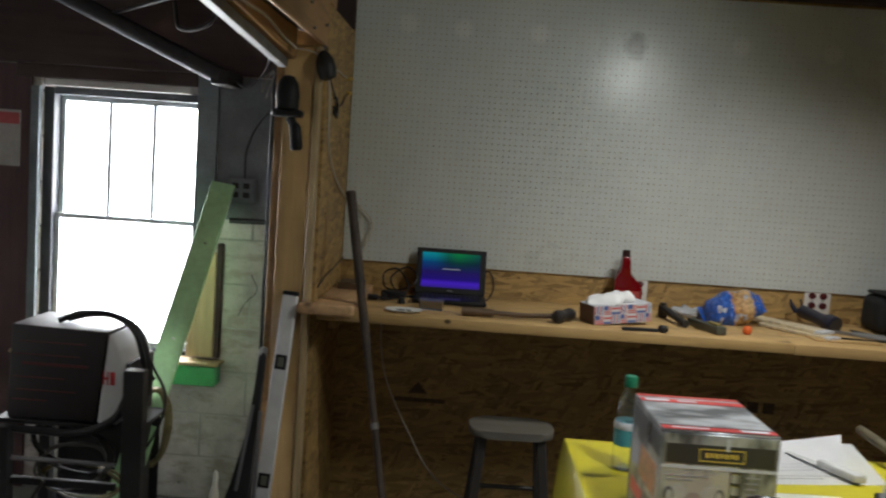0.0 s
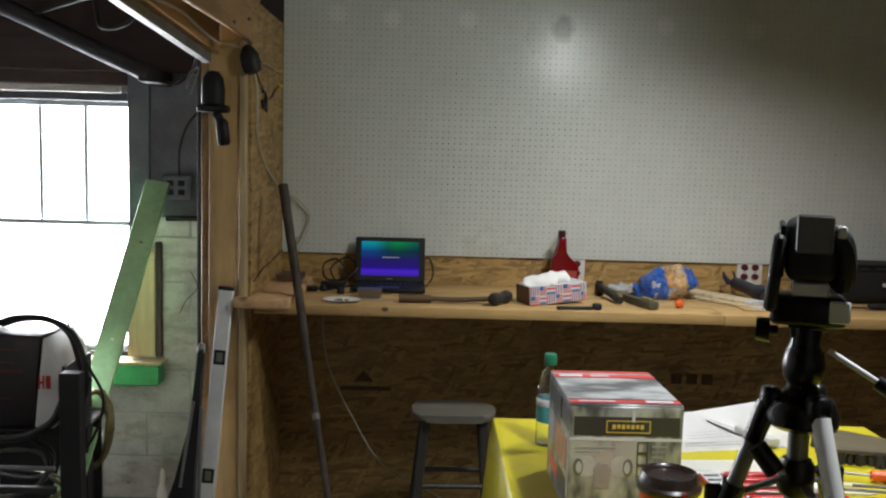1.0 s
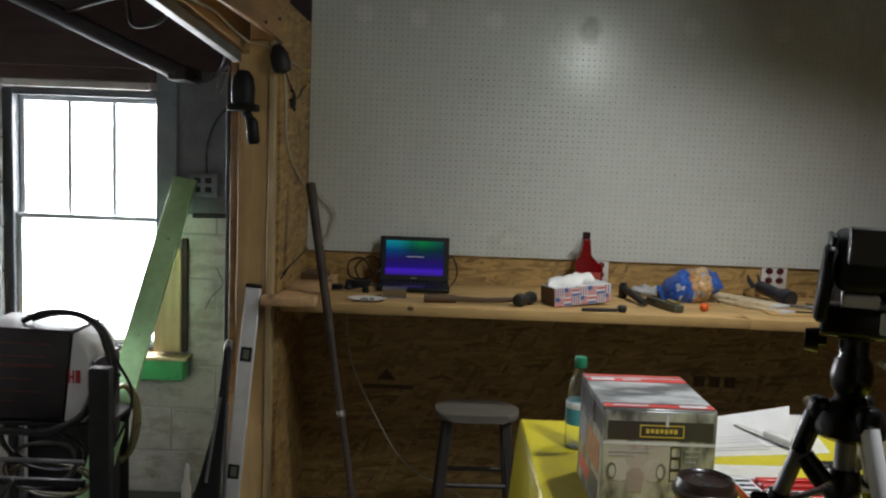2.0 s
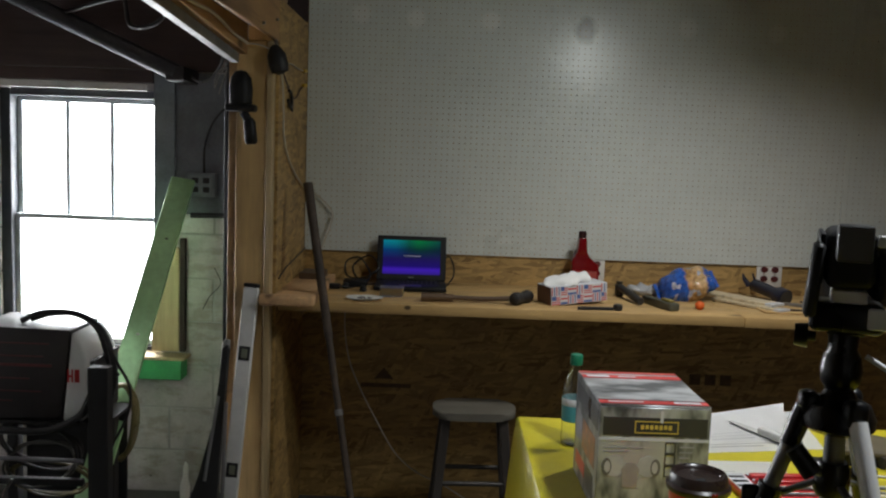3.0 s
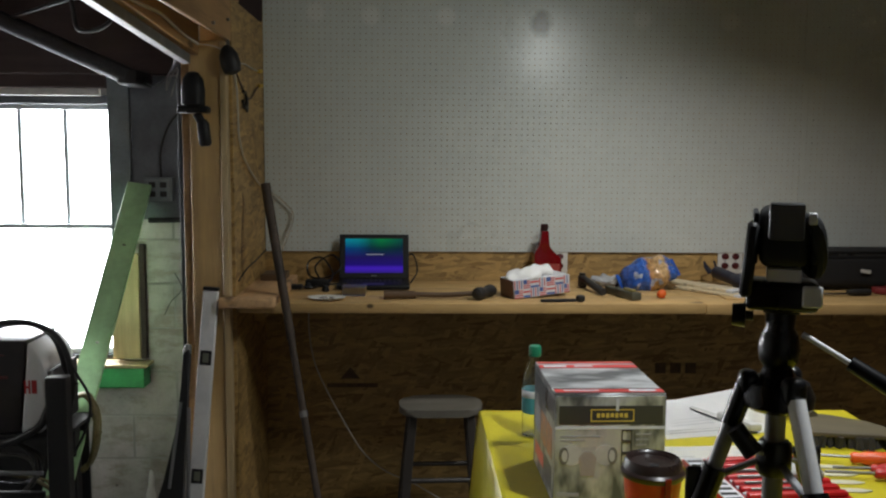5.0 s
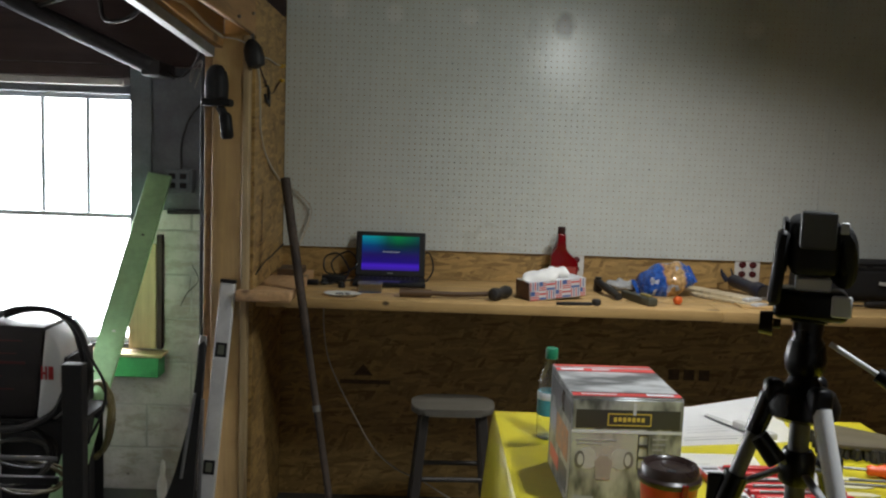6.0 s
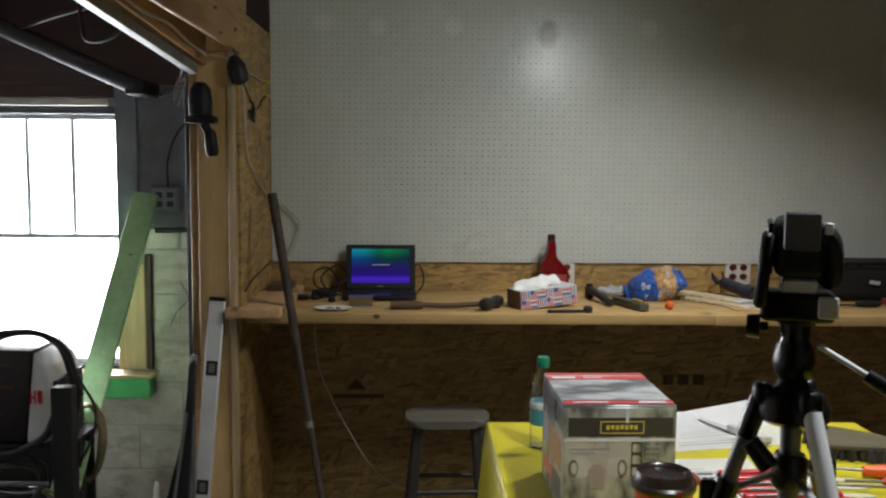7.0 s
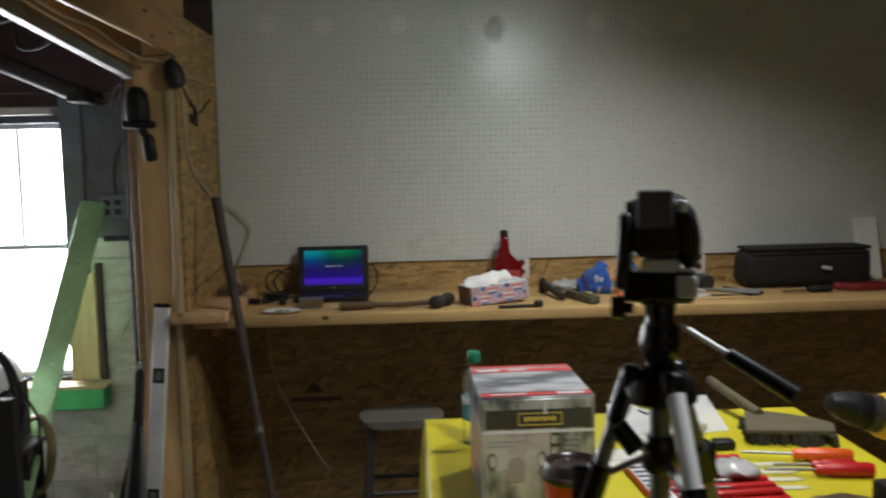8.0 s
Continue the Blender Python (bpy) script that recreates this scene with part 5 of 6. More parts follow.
def carton():
    t = thing("light_carton", "silver and red flood light carton on the table", "carton", (1.055, -2.084, TABLE), 0.8)
    w, d, h = 0.111, 0.135, 0.226
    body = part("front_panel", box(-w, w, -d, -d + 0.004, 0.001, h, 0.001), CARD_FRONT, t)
    part("side_panel", box(-w, -w + 0.004, -d + 0.0042, d, 0.001, h, 0.001), CARD_SIDE_SHADED, t)
    part("side_panel", box(w - 0.004, w, -d + 0.0042, d, 0.001, h, 0.001), CARD_SIDE_SHADED, t)
    part("back_panel", box(-w + 0.0042, w - 0.0042, d - 0.004, d, 0.001, h, 0.001), CARD_SIDE_SHADED, t)
    for s in (0, 1):
        y0, y1 = (-d, -0.001) if s == 0 else (0.001, d)
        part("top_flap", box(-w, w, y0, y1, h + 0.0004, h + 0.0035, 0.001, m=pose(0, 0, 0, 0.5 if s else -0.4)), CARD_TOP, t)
    f = -d - 0.0006
    part("dark_band", box(-w + 0.008, w - 0.006, f, f + 0.0005, h - 0.058, h - 0.020), SMOKE, body, "dark title band")
    part("band_line", box(-w, w, f, f + 0.0005, h - 0.068, h - 0.062), WHITE_PRINT, body)
    gold = bmesh.new()
    g0, g1, gz0, gz1 = -0.040, 0.047, h - 0.052, h - 0.027
    for a in ((g0, g1, gz0, gz0 + 0.002), (g0, g1, gz1 - 0.002, gz1), (g0, g0 + 0.002, gz0 + 0.0021, gz1 - 0.0021), (g1 - 0.002, g1, gz0 + 0.0021, gz1 - 0.0021)):
        box(a[0], a[1], f - 0.0007, f - 0.0002, a[2], a[3], bm=gold)
    part("badge_rim", gold, GOLD, body, "gold badge outline")
    for k in range(7):
        part("badge_bar", box(-0.028 + 0.0092 * k, -0.0215 + 0.0092 * k, f - 0.0007, f - 0.0002, h - 0.0440 + 0.001 * (k % 2), h - 0.0350), GOLD, body)
    part("tape", box(0.010, 0.016, f - 0.0010, f - 0.0008, h - 0.030, h - 0.006, m=None), WHITE_PRINT, body)
    # picture of twin lamp heads, as plain shapes
    for x in (-0.076, -0.010):
        lens = part("lamp_picture", prism([(x + 0.020 * math.cos(a * 0.3927), f, 0.105 + 0.022 * math.sin(a * 0.3927)) for a in range(16)], (0, 0.0005, 0)), mat("pale lamp print", (0.50, 0.49, 0.475), 0.4), body)
        part("lens_picture", prism([(x + (-0.016 if x < -0.05 else 0.016) + 0.010 * math.cos(a * 0.3927), f - 0.0005, 0.104 + 0.018 * math.sin(a * 0.3927)) for a in range(16)], (0, 0.0004, 0)), mat("lens print", (0.17, 0.16, 0.15), 0.3), lens)
        part("bulb_picture", prism([(x + (-0.0145 if x < -0.05 else 0.0145) + 0.006 * math.cos(a * 0.3927), f - 0.0010, 0.104 + 0.012 * math.sin(a * 0.3927)) for a in range(16)], (0, 0.0004, 0)), mat("bulb print", (0.50, 0.49, 0.47), 0.3), lens)
    part("base_picture", prism([(-0.058, f - 0.0003, 0.062), (-0.030, f - 0.0003, 0.062), (-0.026, f - 0.0003, 0.10), (-0.036, f - 0.0003, 0.112), (-0.052, f - 0.0003, 0.112), (-0.062, f - 0.0003, 0.10)], (0, 0.0005, 0)), mat("beige lamp print", (0.42, 0.36, 0.335), 0.4), body)
    for k in range(3):
        z = 0.086 + 0.024 * k
        sq = bmesh.new()
        for a in ((0.023, 0.044, z, z + 0.002), (0.023, 0.044, z + 0.021, z + 0.023), (0.023, 0.025, z + 0.0021, z + 0.0209), (0.042, 0.044, z + 0.0021, z + 0.0209)):
            box(a[0], a[1], f - 0.0006, f - 0.0001, a[2], a[3], bm=sq)
        part("icon_frame", sq, SMOKE, body)
    for k in range(5):
        part("text_bar", box(0.052, 0.052 + 0.030 - 0.004 * (k % 3), f, f + 0.0005, 0.146 - 0.011 * k, 0.149 - 0.011 * k), INK, body)
    for k, (x0, x1) in enumerate(((-0.10, -0.02), (-0.10, -0.05))):
        part("text_bar", box(x0, x1, f, f + 0.0005, 0.142 - 0.008 * k, 0.145 - 0.008 * k), INK, body)
    part("text_bar", box(-0.104, -0.06, f, f + 0.0005, 0.020, 0.028), INK, body)
    for k, (y0, y1) in enumerate(((-d + 0.010, -d + 0.032), (d - 0.060, d - 0.035), (d - 0.018, d - 0.004))):
        part("red_stripe", box(-w + 0.002, w - 0.002, y0, y1, h + 0.0046, h + 0.0054), RED_PRINT, t, "red printed stripe")
    for x0, x1, y0, y1 in ((-w + 0.012, -w + 0.062, d - 0.055, d - 0.040), (w - 0.070, w - 0.016, -d + 0.014, -d + 0.028), (-0.030, 0.010, d - 0.052, d - 0.043), (-w + 0.02, -0.02, -d + 0.018, -d + 0.024)):
        part("text_bar", box(x0, x1, y0, y1, h + 0.0056, h + 0.0060), WHITE_PRINT, t)
    for y0, y1 in ((-d + 0.034, -d + 0.038), (-d + 0.002, -d + 0.007)):
        part("dark_line", box(-w + 0.002, w - 0.002, y0, y1, h + 0.0046, h + 0.0054), SMOKE, t)
    part("orange_print", box(-w - 0.0007, -w - 0.0001, -d + 0.03, d - 0.10, 0.085, 0.150), mat("orange photo print", (0.40, 0.16, 0.06), 0.4, var=0.5, scale=30), t)

    for y0, y1, z0, z1, m in ((-d + 0.012, d - 0.012, 0.172, 0.214, SMOKE), (-d + 0.03, -d + 0.11, 0.020, 0.070, SMOKE), (-d + 0.13, d - 0.03, 0.030, 0.060, RED_PRINT), (d - 0.09, d - 0.02, 0.090, 0.150, INK)):
        part("side_print", box(-w - 0.0007, -w - 0.0001, y0, y1, z0, z1), m, t)


carton()


def drink_bottle():
    t = thing("water_bottle", "clear water bottle with a teal label and green cap", "bottle", (0.966, -1.775, TABLE))
    part("body", lathe([(0.024, 0.001), (0.030, 0.004), (0.0305, 0.03), (0.029, 0.036), (0.0305, 0.042), (0.0305, 0.135), (0.029, 0.150), (0.022, 0.175), (0.0135, 0.192), (0.0125, 0.205), (0.0113, 0.2048), (0.0122, 0.191), (0.0207, 0.174), (0.0277, 0.149), (0.0292, 0.134), (0.0292, 0.043), (0.0277, 0.036), (0.0290, 0.029), (0.0285, 0.0055), (0.004, 0.0045)], 26), PET, t)
    part("label", lathe([(0.0306, 0.062), (0.0311, 0.0625), (0.0311, 0.121), (0.0306, 0.1215)], 26), LABEL_TEAL, t, "teal wrap label")
    part("label_band", lathe([(0.0312, 0.102), (0.0315, 0.1025), (0.0315, 0.1195), (0.0312, 0.120)], 26), WHITE_PRINT, t, "white band on the label")
    part("cap", lathe([(0.0150, 0.203), (0.0158, 0.205), (0.0155, 0.225), (0.0135, 0.229)], 24), CAP_GREEN, t, "green screw cap")


drink_bottle()


def coffee_cup():
    t = thing("coffee_cup", "red paper coffee cup with a dark brown lid", "cup", (1.082, -2.44, TABLE))
    t.scale = (1.05, 1.05, 1.10)
    part("cup", lathe([(0.034, 0.001), (0.036, 0.003), (0.0475, 0.136), (0.0485, 0.139)], 32), RED, t)
    lid = part("lid", lathe([(0.0505, 0.134), (0.0525, 0.137), (0.0525, 0.143), (0.0480, 0.147), (0.0465, 0.158), (0.0440, 0.162), (0.0400, 0.160), (0.037, 0.1545), (0.003, 0.154)], 32), mat("brown black lid", (0.026, 0.016, 0.014), 0.3), t, "dark brown plastic lid")
    part("sip_hole", box(-0.010, 0.006, -0.022, -0.012, 0.1545, 0.1565, 0.001), BLACK_MATT, lid)
    part("string", box(0.006, 0.016, -0.0545, -0.0515, 0.104, 0.146, 0.001), RED_DK, t)
    part("print_patch", prism([(-0.012, -0.0478, 0.075), (0.026, -0.0440, 0.075), (0.028, -0.0458, 0.104), (-0.010, -0.0498, 0.104)], (0, -0.0015, 0)), WHITE_PRINT, t, "pale printed patch")


coffee_cup()


def sheet(label, corners, lift, lines, z=0.0008):
    """A sheet of paper from four corners, sagging between them."""
    c = [Vector((x, y, 0)) for x, y in corners]
    bm, n = bmesh.new(), 14
    g = []
    for i in range(n + 1):
        for j in range(n + 1):
            u, v = i / n, j / n
            p = c[0].lerp(c[1], u).lerp(c[3].lerp(c[2], u), v)
            p.z = TABLE + z + lift * (max(0, v - 0.35) / 0.65) ** 2 * (0.35 + 0.65 * u) + 0.0010 * (1 + noise.noise(Vector((u * 3, v * 3, lift * 50))))
            g.append(bm.verts.new(p))
    for i in range(n):
        for j in range(n):
            a = i * (n + 1) + j
            bm.faces.new((g[a], g[a + n + 1], g[a + n + 2], g[a + 1]))
    bmesh.ops.solidify(bm, geom=list(bm.faces), thickness=0.0004)
    ob = solid("paper_sheet", bm, PAPER, label, "paper", "papers on the table")
    for v, u0, u1, w in lines:
        q = bmesh.new()
        row = []
        for u in (u0, u1):
            for vv in (v, v + w):
                p = c[0].lerp(c[1], u).lerp(c[3].lerp(c[2], u), vv)
                p.z = TABLE + z + 0.0036 + lift * (max(0, vv - 0.35) / 0.65) ** 2 * (0.35 + 0.65 * u)
                row.append(q.verts.new(p))
        q.faces.new((row[0], row[2], row[3], row[1]))
        part("ink_line", q, INK, ob)


sheet("white printed sheet lying flat on the table", [(1.29, -1.815), (1.61, -1.750), (1.665, -1.42), (1.36, -1.475)], 0.002, [(0.10, 0.04, 0.5, 0.012), (0.16, 0.04, 0.7, 0.008)])
sheet("white sheet with a raised corner on the papers", [(1.30, -1.760), (1.53, -1.700), (1.63, -1.420), (1.37, -1.520)], 0.022, [(0.10, 0.10, 0.62, 0.010), (0.20, 0.08, 0.9, 0.007), (0.30, 0.1, 0.8, 0.006)], 0.0045)
sheet("white sheet lying between carton and red tray", [(1.19, -2.02), (1.44, -1.98), (1.45, -1.86), (1.20, -1.87)], 0.0, [(0.4, 0.1, 0.5, 0.02)])

kn2 = thing("putty_knife", "grey putty knife lying on the papers", "putty knife", (1.485, -1.68, TABLE + 0.012), -62)
part("blade", prism([(-0.12, -0.008, 0), (-0.02, -0.014, 0), (-0.02, 0.014, 0), (-0.125, 0.006, 0)], (0, 0, 0.002), 0.0005, seg=1), LIGHT_PL, kn2)
part("handle", prism([(-0.02, -0.012, -0.004), (0.10, -0.016, -0.004), (0.11, 0.014, -0.004), (-0.02, 0.012, -0.004)], (0, 0, 0.020), 0.005), LIGHT_PL, kn2)


def bit_tray():
    t = thing("bit_tray", "red ribbed tray of drill bits with a striped card", "tool tray", (1.405, -2.115, TABLE), 3)
    part("tray", box(-0.125, 0.145, -0.13, 0.13, 0.001, 0.016, 0.004, seg=2), RED, t)
    for k in range(7):
        y = -0.115 + 0.034 * k
        part("rib", box(-0.075, 0.135, y, y + 0.020, 0.0163, 0.028, 0.005, seg=2), RED, t)
        part("size_label", box(-0.074, -0.015, y + 0.021, y + 0.033, 0.0163, 0.0205, 0.001), WHITE_PRINT, t, "white size label")
    card = part("index_card", box(-0.122, -0.080, -0.125, 0.125, 0.0163, 0.0185), WHITE_PRINT, t, "white card with black bars")
    for k in range(9):
        part("bar", box(-0.120, -0.086, -0.118 + 0.027 * k, -0.106 + 0.027 * k, 0.0187, 0.0195), SMOKE, card)
    for k in range(4):
        part("drill_bit", rod((-0.06, -0.095 + 0.034 * k, 0.031), (0.03 + 0.015 * k, -0.095 + 0.034 * k, 0.031), 0.003 + 0.0006 * k, n=8), STEEL, t)
    pk = bmesh.new()
    bmesh.ops.create_icosphere(pk, subdivisions=3, radius=1, matrix=Matrix.Translation((0.075, -0.02, 0.040)) @ Matrix.Diagonal((0.05, 0.045, 0.016, 1)))
    part("clear_pack", wrinkle(pk, 0.012, 40, 9), mat("clear film over bits", (0.45, 0.44, 0.43), 0.2, var=0.3), t)


bit_tray()


def screwdriver(label, a, b, r, col):
    a, b = Vector((*a, TABLE + r + 0.0005)), Vector((*b, TABLE + r + 0.0005))
    t = thing("screwdriver", label, "screwdriver", group="screwdrivers")
    m = a.lerp(b, 0.46)
    part("shaft", rod(a, m, 0.0035), STEEL, t)
    d = (b - m)
    q = Matrix.Translation(m) @ d.to_track_quat("Z", "Y").to_matrix().to_4x4()
    ln = d.length
    part("handle", lathe([(r * 0.55, 0), (r * 0.8, ln * 0.06), (r * 0.7, ln * 0.16), (r, ln * 0.3), (r, ln * 0.92), (r * 0.8, ln)], 10, m=q), col, t)


screwdriver("screwdriver with an orange-red handle on the table", (1.560, -1.960), (1.790, -2.015), 0.016, mat("orange red grip", (0.70, 0.10, 0.015), 0.35))
screwdriver("screwdriver with a red handle on the table", (1.565, -2.075), (1.790, -2.105), 0.016, RED)
screwdriver("small screwdriver with a red handle on the table", (1.60, -2.04), (1.775, -2.058), 0.012, RED)
solid("earplug_case", box(1.520, 1.570, -1.905, -1.865, TABLE + 0.001, TABLE + 0.022, 0.006, seg=2), BLACK, "small black case on the table", "case")
for k in range(4):
    y = -2.005 - 0.047 * k
    blade = thing("scraper_blade", "pale worn scraper blade lying on the table", "blade", (1.605 - 0.008 * k, y, TABLE), -4, "scraper blades")
    part("blade", prism([(-0.052, -0.004, 0.0006), (-0.020, -0.011, 0.0006), (0.030, -0.012, 0.0006), (0.052, -0.002, 0.0006), (0.030, 0.009, 0.0006), (-0.020, 0.010, 0.0006)], (0, 0, 0.0022), 0.0006, seg=1), BLADE, blade)
pad = bmesh.new()
bmesh.ops.create_icosphere(pad, subdivisions=4, radius=1, matrix=Matrix.Translation((1.635, -2.315, TABLE + 0.016)) @ Matrix.Diagonal((0.085, 0.075, 0.018, 1)))
for v in pad.verts:
    v.co.z = max(v.co.z, TABLE + 0.0006)
solid("leather_pouch", wrinkle(pad, 0.006, 26, 4), LEATHER, "flat brown leather pouch on the table", "pouch")

br = thing("bench_brush", "worn bench brush with a wooden handle and dark bristles", "brush", (1.725, -1.82, TABLE), -14)
part("block", prism([(-0.105, -0.075, 0.026), (0.100, -0.060, 0.026), (0.112, 0.010, 0.026), (0.070, 0.055, 0.026), (-0.010, 0.080, 0.026), (-0.058, 0.105, 0.026), (-0.086, 0.095, 0.026), (-0.092, 0.040, 0.026)], (0, 0, 0.013), 0.005), BRUSH_TOP, br)
tuft = bmesh.new()
rng = random.Random(8)
for k in range(280):
    x, y = -0.095 + 0.195 * rng.random(), -0.070 + 0.13 * rng.random()
    rod((x, y, 0.030), (x + rng.uniform(-0.008, 0.008), y + rng.uniform(-0.010, 0.006), 0.001), 0.0075, 0.006, 5, tuft)
part("bristles", tuft, BRISTLE, br, "dark matted bristles")
part("handle", tube_line([(-0.055, 0.06, 0.040), (-0.085, 0.14, 0.046), (-0.125, 0.24, 0.056), (-0.15, 0.32, 0.060)], 0.013, 10), BRUSH_TOP, br)


def drill():
    t = thing("cordless_drill", "yellow and black cordless drill standing on its battery", "drill", (1.738, -2.315, TABLE), 4)
    t.scale = (1.12, 1.12, 1.12)
    m = pose(0, 0, 0.165, 0, 16)
    def along(rows, n=22):
        return lathe(rows, n, m=m @ pose(0, 0, 0, 0, -90))
    part("chuck", along([(0.007, 0.150), (0.014, 0.147), (0.023, 0.128), (0.026, 0.108), (0.029, 0.106), (0.029, 0.086), (0.026, 0.081)]), BLACK, t)
    part("collar", along([(0.030, 0.080), (0.031, 0.070), (0.032, 0.060)]), DARK_STEEL, t)
    part("gear_case", along([(0.033, 0.0595), (0.038, 0.05), (0.040, 0.02), (0.040, -0.02)]), YELLOW_PL, t, "yellow gear case")
    part("motor_case", along([(0.040, -0.0205), (0.038, -0.07), (0.032, -0.09), (0.02, -0.098)]), YELLOW_PL, t)
    part("handle", prism([(-0.022, -0.018, 0.145), (0.030, -0.018, 0.150), (0.042, -0.018, 0.065), (0.0, -0.018, 0.060)], (0, 0.036, 0), 0.009), BLACK, t)
    part("trigger", box(-0.030, -0.014, -0.010, 0.010, 0.100, 0.128, 0.004), RED, t)
    part("battery", box(-0.042, 0.070, -0.036, 0.036, 0.001, 0.059, 0.008, seg=2), BLACK, t)


drill()


def tripod():
    """Small tripod standing on the table, with a camcorder locked on its head."""
    t = thing("tripod", "small silver and black tripod standing on the table", "tripod", (1.097, -2.90, TABLE))
    feet = {"a": ((-0.168, 0.030), 0), "b": ((0.030, -0.238), 0), "c": ((0.185, 0.165), 0)}
    part("column", rod((0, 0, 0.20), (0, 0, 0.412), 0.0118, n=20), ALU_DULL, t, "grey centre column")
    part("shoulder", lathe([(0.032, 0.402), (0.042, 0.408), (0.043, 0.420), (0.036, 0.435), (0.021, 0.442), (0.016, 0.4520)], 26), TRIPOD_BLACK, t)
    part("neck", lathe([(0.016, 0.4525), (0.0215, 0.460), (0.024, 0.475), (0.021, 0.491), (0.016, 0.500), (0.018, 0.520)], 24), TRIPOD_BLACK, t)
    part("column_hub", lathe([(0.017, 0.322), (0.0205, 0.328), (0.0205, 0.356), (0.016, 0.364)], 20), TRIPOD_BLACK, t)
    for key, ((fx, fy), _) in feet.items():
        d = Vector((fx, fy, 0)).normalized()
        top, foot = Vector((d.x * 0.033, d.y * 0.036, 0.436)), Vector((fx, fy, 0.006))
        part("hinge", box(-0.014, 0.014, -0.012, 0.012, -0.022, 0.012, 0.010, seg=4, m=Matrix.Translation(top) @ Matrix.Rotation(math.atan2(d.y, d.x) - math.pi / 2, 4, "Z")), TRIPOD_BLACK, t)
        if key == "a":
            part("hinge_arm", rod(top.lerp(foot, 0.02), top.lerp(foot, 0.13), 0.0125, 0.0115, 14), TRIPOD_BLACK, t)
        mid = top.lerp(foot, 0.28 if key == "a" else 0.27 if key == "b" else 0.27)
        # front leg pale, others dark: light on like tubes put into the colour
        leg = part("leg", rod(top.lerp(foot, 0.03), mid, 0.0103 if key == "b" else 0.0094, n=18), ALU if key == "b" else ALU_DULL, t, "leg tube with light and shade in its grey")
        part("clamp", rod(mid - (foot - top).normalized() * 0.012, mid + (foot - top).normalized() * 0.036, 0.0150, n=16), TRIPOD_BLACK, leg)
        part("clamp_lever", box(-0.010, 0.010, -0.004, 0.004, -0.022, 0.022, 0.003, m=Matrix.Translation(mid + d * 0.020 + Vector((0, 0, -0.012)))), TRIPOD_BLACK, leg)
        part("lower_leg", rod(mid, foot, 0.0072, n=16), ALU_DULL, leg)
        part("rubber_foot", rod(foot + Vector((0, 0, 0.012)), (fx, fy, 0.0005), 0.012, 0.014), RUBBER, leg)
        part("brace", plank(Vector((d.x * 0.018, d.y * 0.018, 0.338)), top.lerp(foot, 0.29), 0.011, 0.006, (-d.y, d.x, 0)), ALU_DULL, t)
    crank = part("crank", rod((-0.053, -0.012, 0.382), (-0.033, -0.022, 0.355), 0.0110, 0.0120, 18), TRIPOD_BLACK, t, "black winding crank knob")
    part("crank_arm", rod((-0.046, -0.012, 0.366), (-0.008, -0.006, 0.345), 0.004, n=10), ALU_DULL, crank)
    # pan head, turned away from the room's axis
    head = part("pan_head", box(-0.040, 0.040, -0.030, 0.032, 0.522, 0.556, 0.008, seg=3), TRIPOD_BLACK, t)
    head.rotation_euler = (0, 0, radians(-22))
    part("tilt_block", box(-0.020, 0.020, -0.022, 0.022, 0.5195, 0.5215, 0.0008), TRIPOD_BLACK, head)
    part("quick_plate", box(-0.018, 0.020, -0.026, 0.026, 0.5565, 0.5715, 0.002), WHITE_CARD, head, "pale quick-release plate")
    part("silver_latch", box(0.021, 0.0425, -0.0345, -0.0305, 0.530, 0.555, 0.002), ALU, head)
    part("tilt_knob", rod((-0.039, -0.002, 0.512), (-0.054, -0.002, 0.512), 0.015, 0.013), TRIPOD_BLACK, head)
    part("knob_stem", rod((-0.030, -0.002, 0.512), (-0.0388, -0.002, 0.512), 0.006), TRIPOD_BLACK, head)
    part("handle_rod", rod((0.018, -0.020, 0.496), (0.060, -0.050, 0.469), 0.0034), ALU, t, "bright handle rod")
    part("handle_grip", rod((0.060, -0.050, 0.469), (0.118, -0.092, 0.431), 0.0085, 0.0105, 16), TRIPOD_BLACK, t)
    return t


tripod()


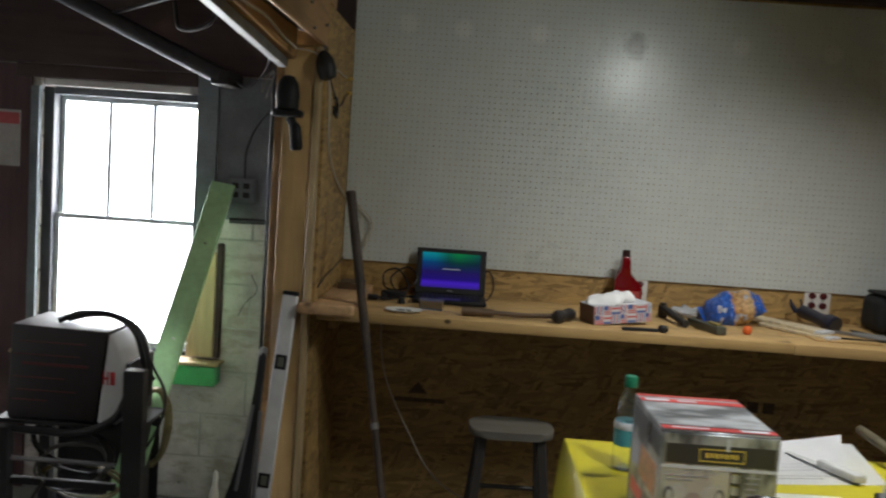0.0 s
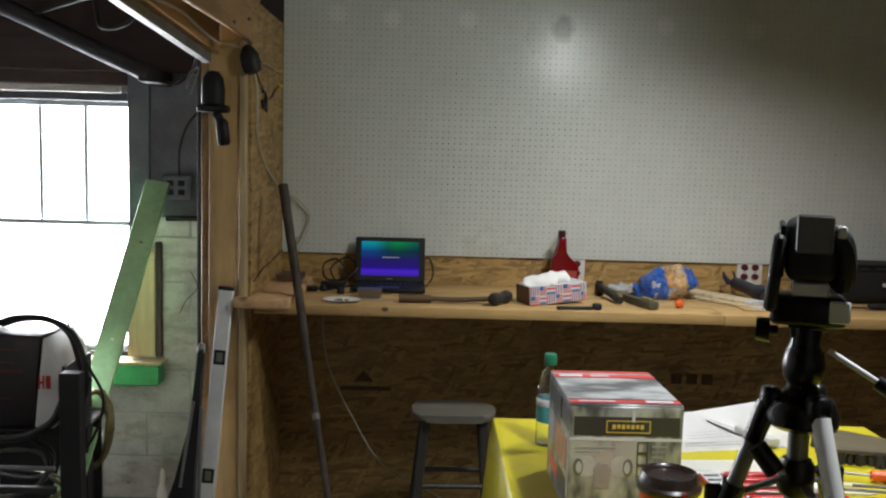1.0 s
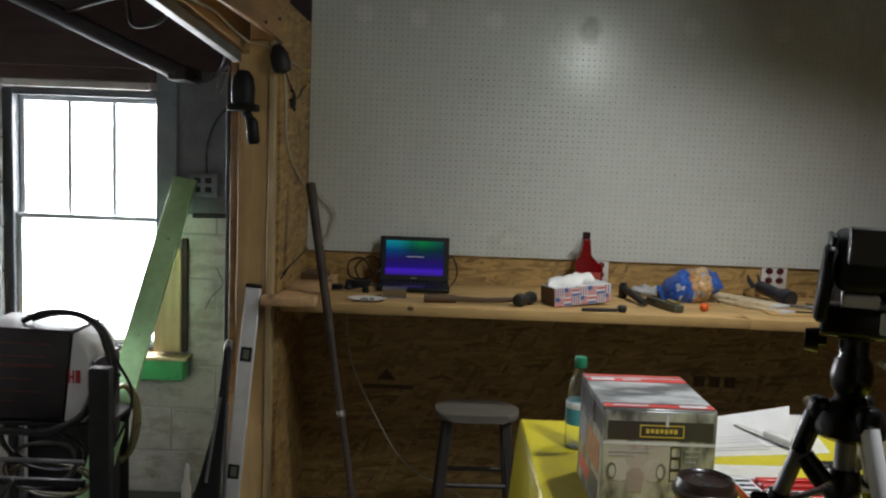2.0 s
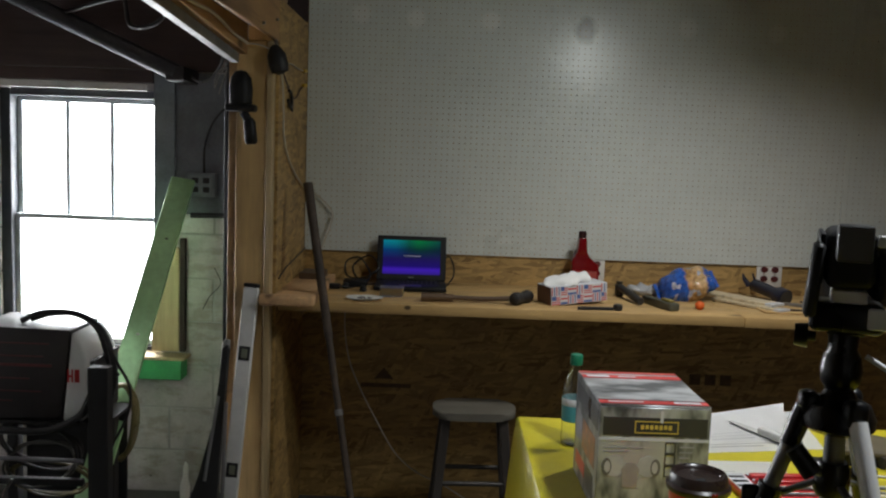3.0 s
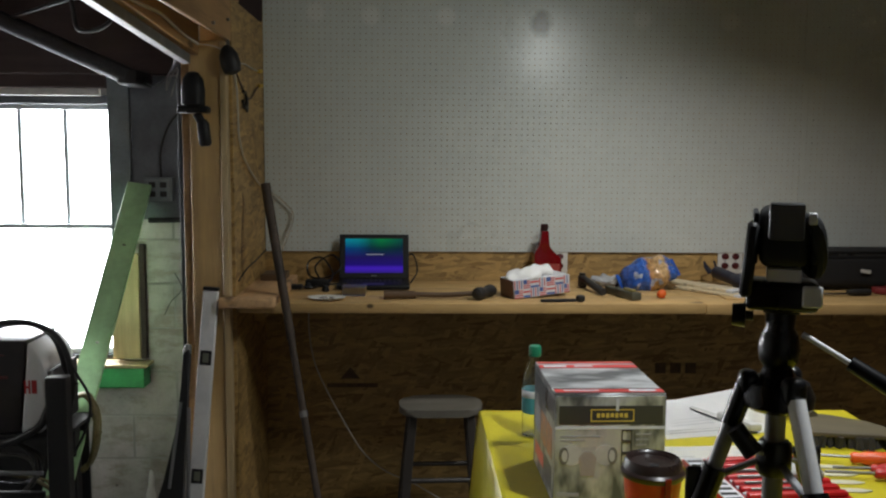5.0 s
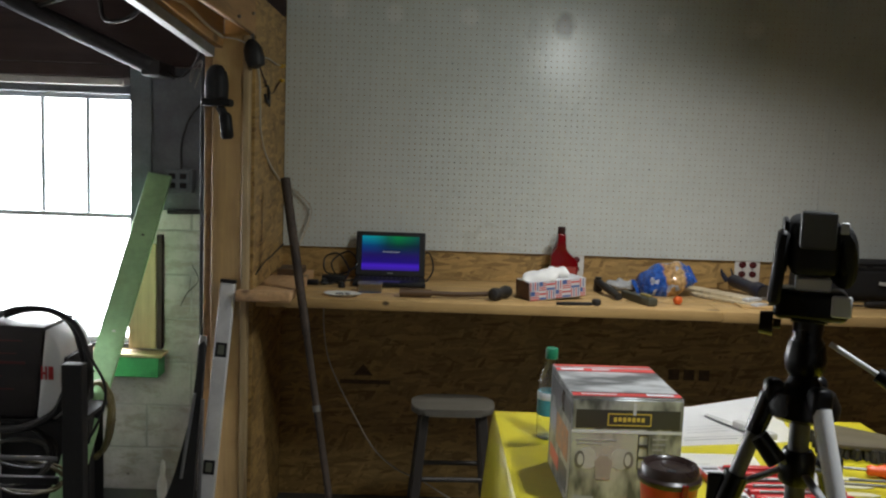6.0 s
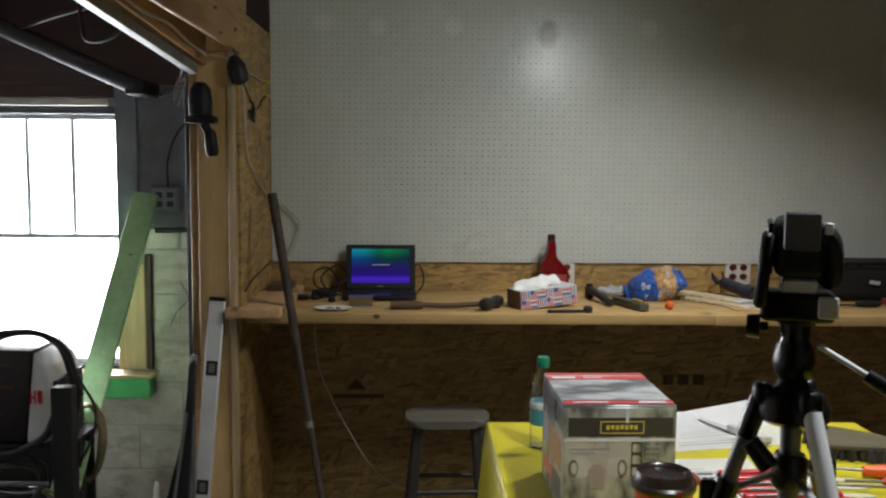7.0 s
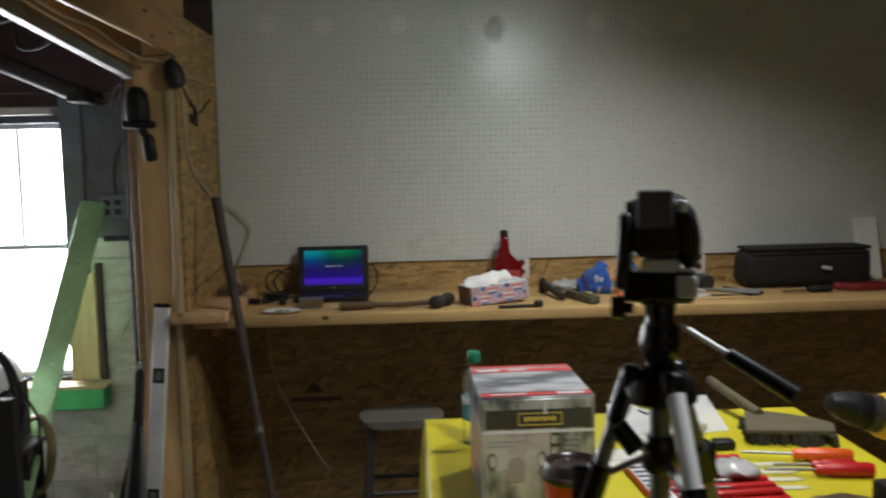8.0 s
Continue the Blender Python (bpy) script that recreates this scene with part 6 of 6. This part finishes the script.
def camcorder():
    t = thing("camcorder", "small black camcorder mounted on the tripod", "camcorder", (1.097, -2.90, TABLE + 0.572), -21)
    bm = box(-0.028, 0.026, -0.035, 0.085, 0.001, 0.068, 0.013, seg=4)
    part("body", bm, BLACK, t)
    part("battery", box(-0.019, 0.018, -0.066, -0.0355, 0.036, 0.0765, 0.003, seg=2), SMOKE, t, "grey-faced battery pack")
    part("battery_face", box(-0.017, 0.017, -0.0675, -0.0665, 0.038, 0.0745), mat("grey battery face", (0.10, 0.10, 0.102), 0.5, var=0.08), t)
    part("side_screen", box(-0.0355, -0.0285, -0.030, 0.060, 0.004, 0.064, 0.003, seg=2), BLACK, t)
    part("flip_screen", plank((-0.041, -0.012, -0.034), (-0.034, -0.012, 0.052), 0.014, 0.050, (1, 0, 0), 0.004), BLACK, t, "folded-out side screen")
    part("strap", tube_line([(0.022, -0.030, 0.060), (0.032, -0.032, 0.050), (0.036, -0.030, 0.034), (0.038, -0.022, 0.014), (0.034, -0.012, -0.004), (0.024, -0.005, 0.004)], 0.008, 8), CANVAS, t, "black fabric wrist strap")
    part("grip_side", box(0.0262, 0.037, -0.028, 0.055, 0.006, 0.050, 0.005, seg=3), BLACK, t)
    part("strap_clip", box(0.0225, 0.031, -0.052, -0.046, 0.053, 0.066, 0.001), ALU, t, "bright metal clip")
    part("lens_barrel", rod((0, 0.0855, 0.040), (0, 0.11, 0.040), 0.024), BLACK, t)


camcorder()

# ---- housings added for the unseen lamps under the ceiling ----
shd = thing("ceiling_lamp", "unseen white shaded ceiling lamp in front of the bench", "lamp", (1.74, -1.32, 2.52))
part("shade", lathe([(0.020, 0.040), (0.100, 0.022), (0.150, -0.005), (0.153, -0.005), (0.104, 0.030), (0.026, 0.050), (0.026, 0.058)], 28), WHITE_PAINT, shd)
part("flex", rod((0, 0, 0.0585), (0, 0, 0.1), 0.006), BLACK, shd)
for at, aim, name, lb in (((1.49, -1.60, 2.09), (0.48, 0, 0.96), "clip_lamp", "unseen black clip lamp added to light the pegboard"),
                          ((1.46, -2.75, 2.42), (1.43, -2.20, 0), "table_lamp", "unseen black shaded lamp added over the table")):
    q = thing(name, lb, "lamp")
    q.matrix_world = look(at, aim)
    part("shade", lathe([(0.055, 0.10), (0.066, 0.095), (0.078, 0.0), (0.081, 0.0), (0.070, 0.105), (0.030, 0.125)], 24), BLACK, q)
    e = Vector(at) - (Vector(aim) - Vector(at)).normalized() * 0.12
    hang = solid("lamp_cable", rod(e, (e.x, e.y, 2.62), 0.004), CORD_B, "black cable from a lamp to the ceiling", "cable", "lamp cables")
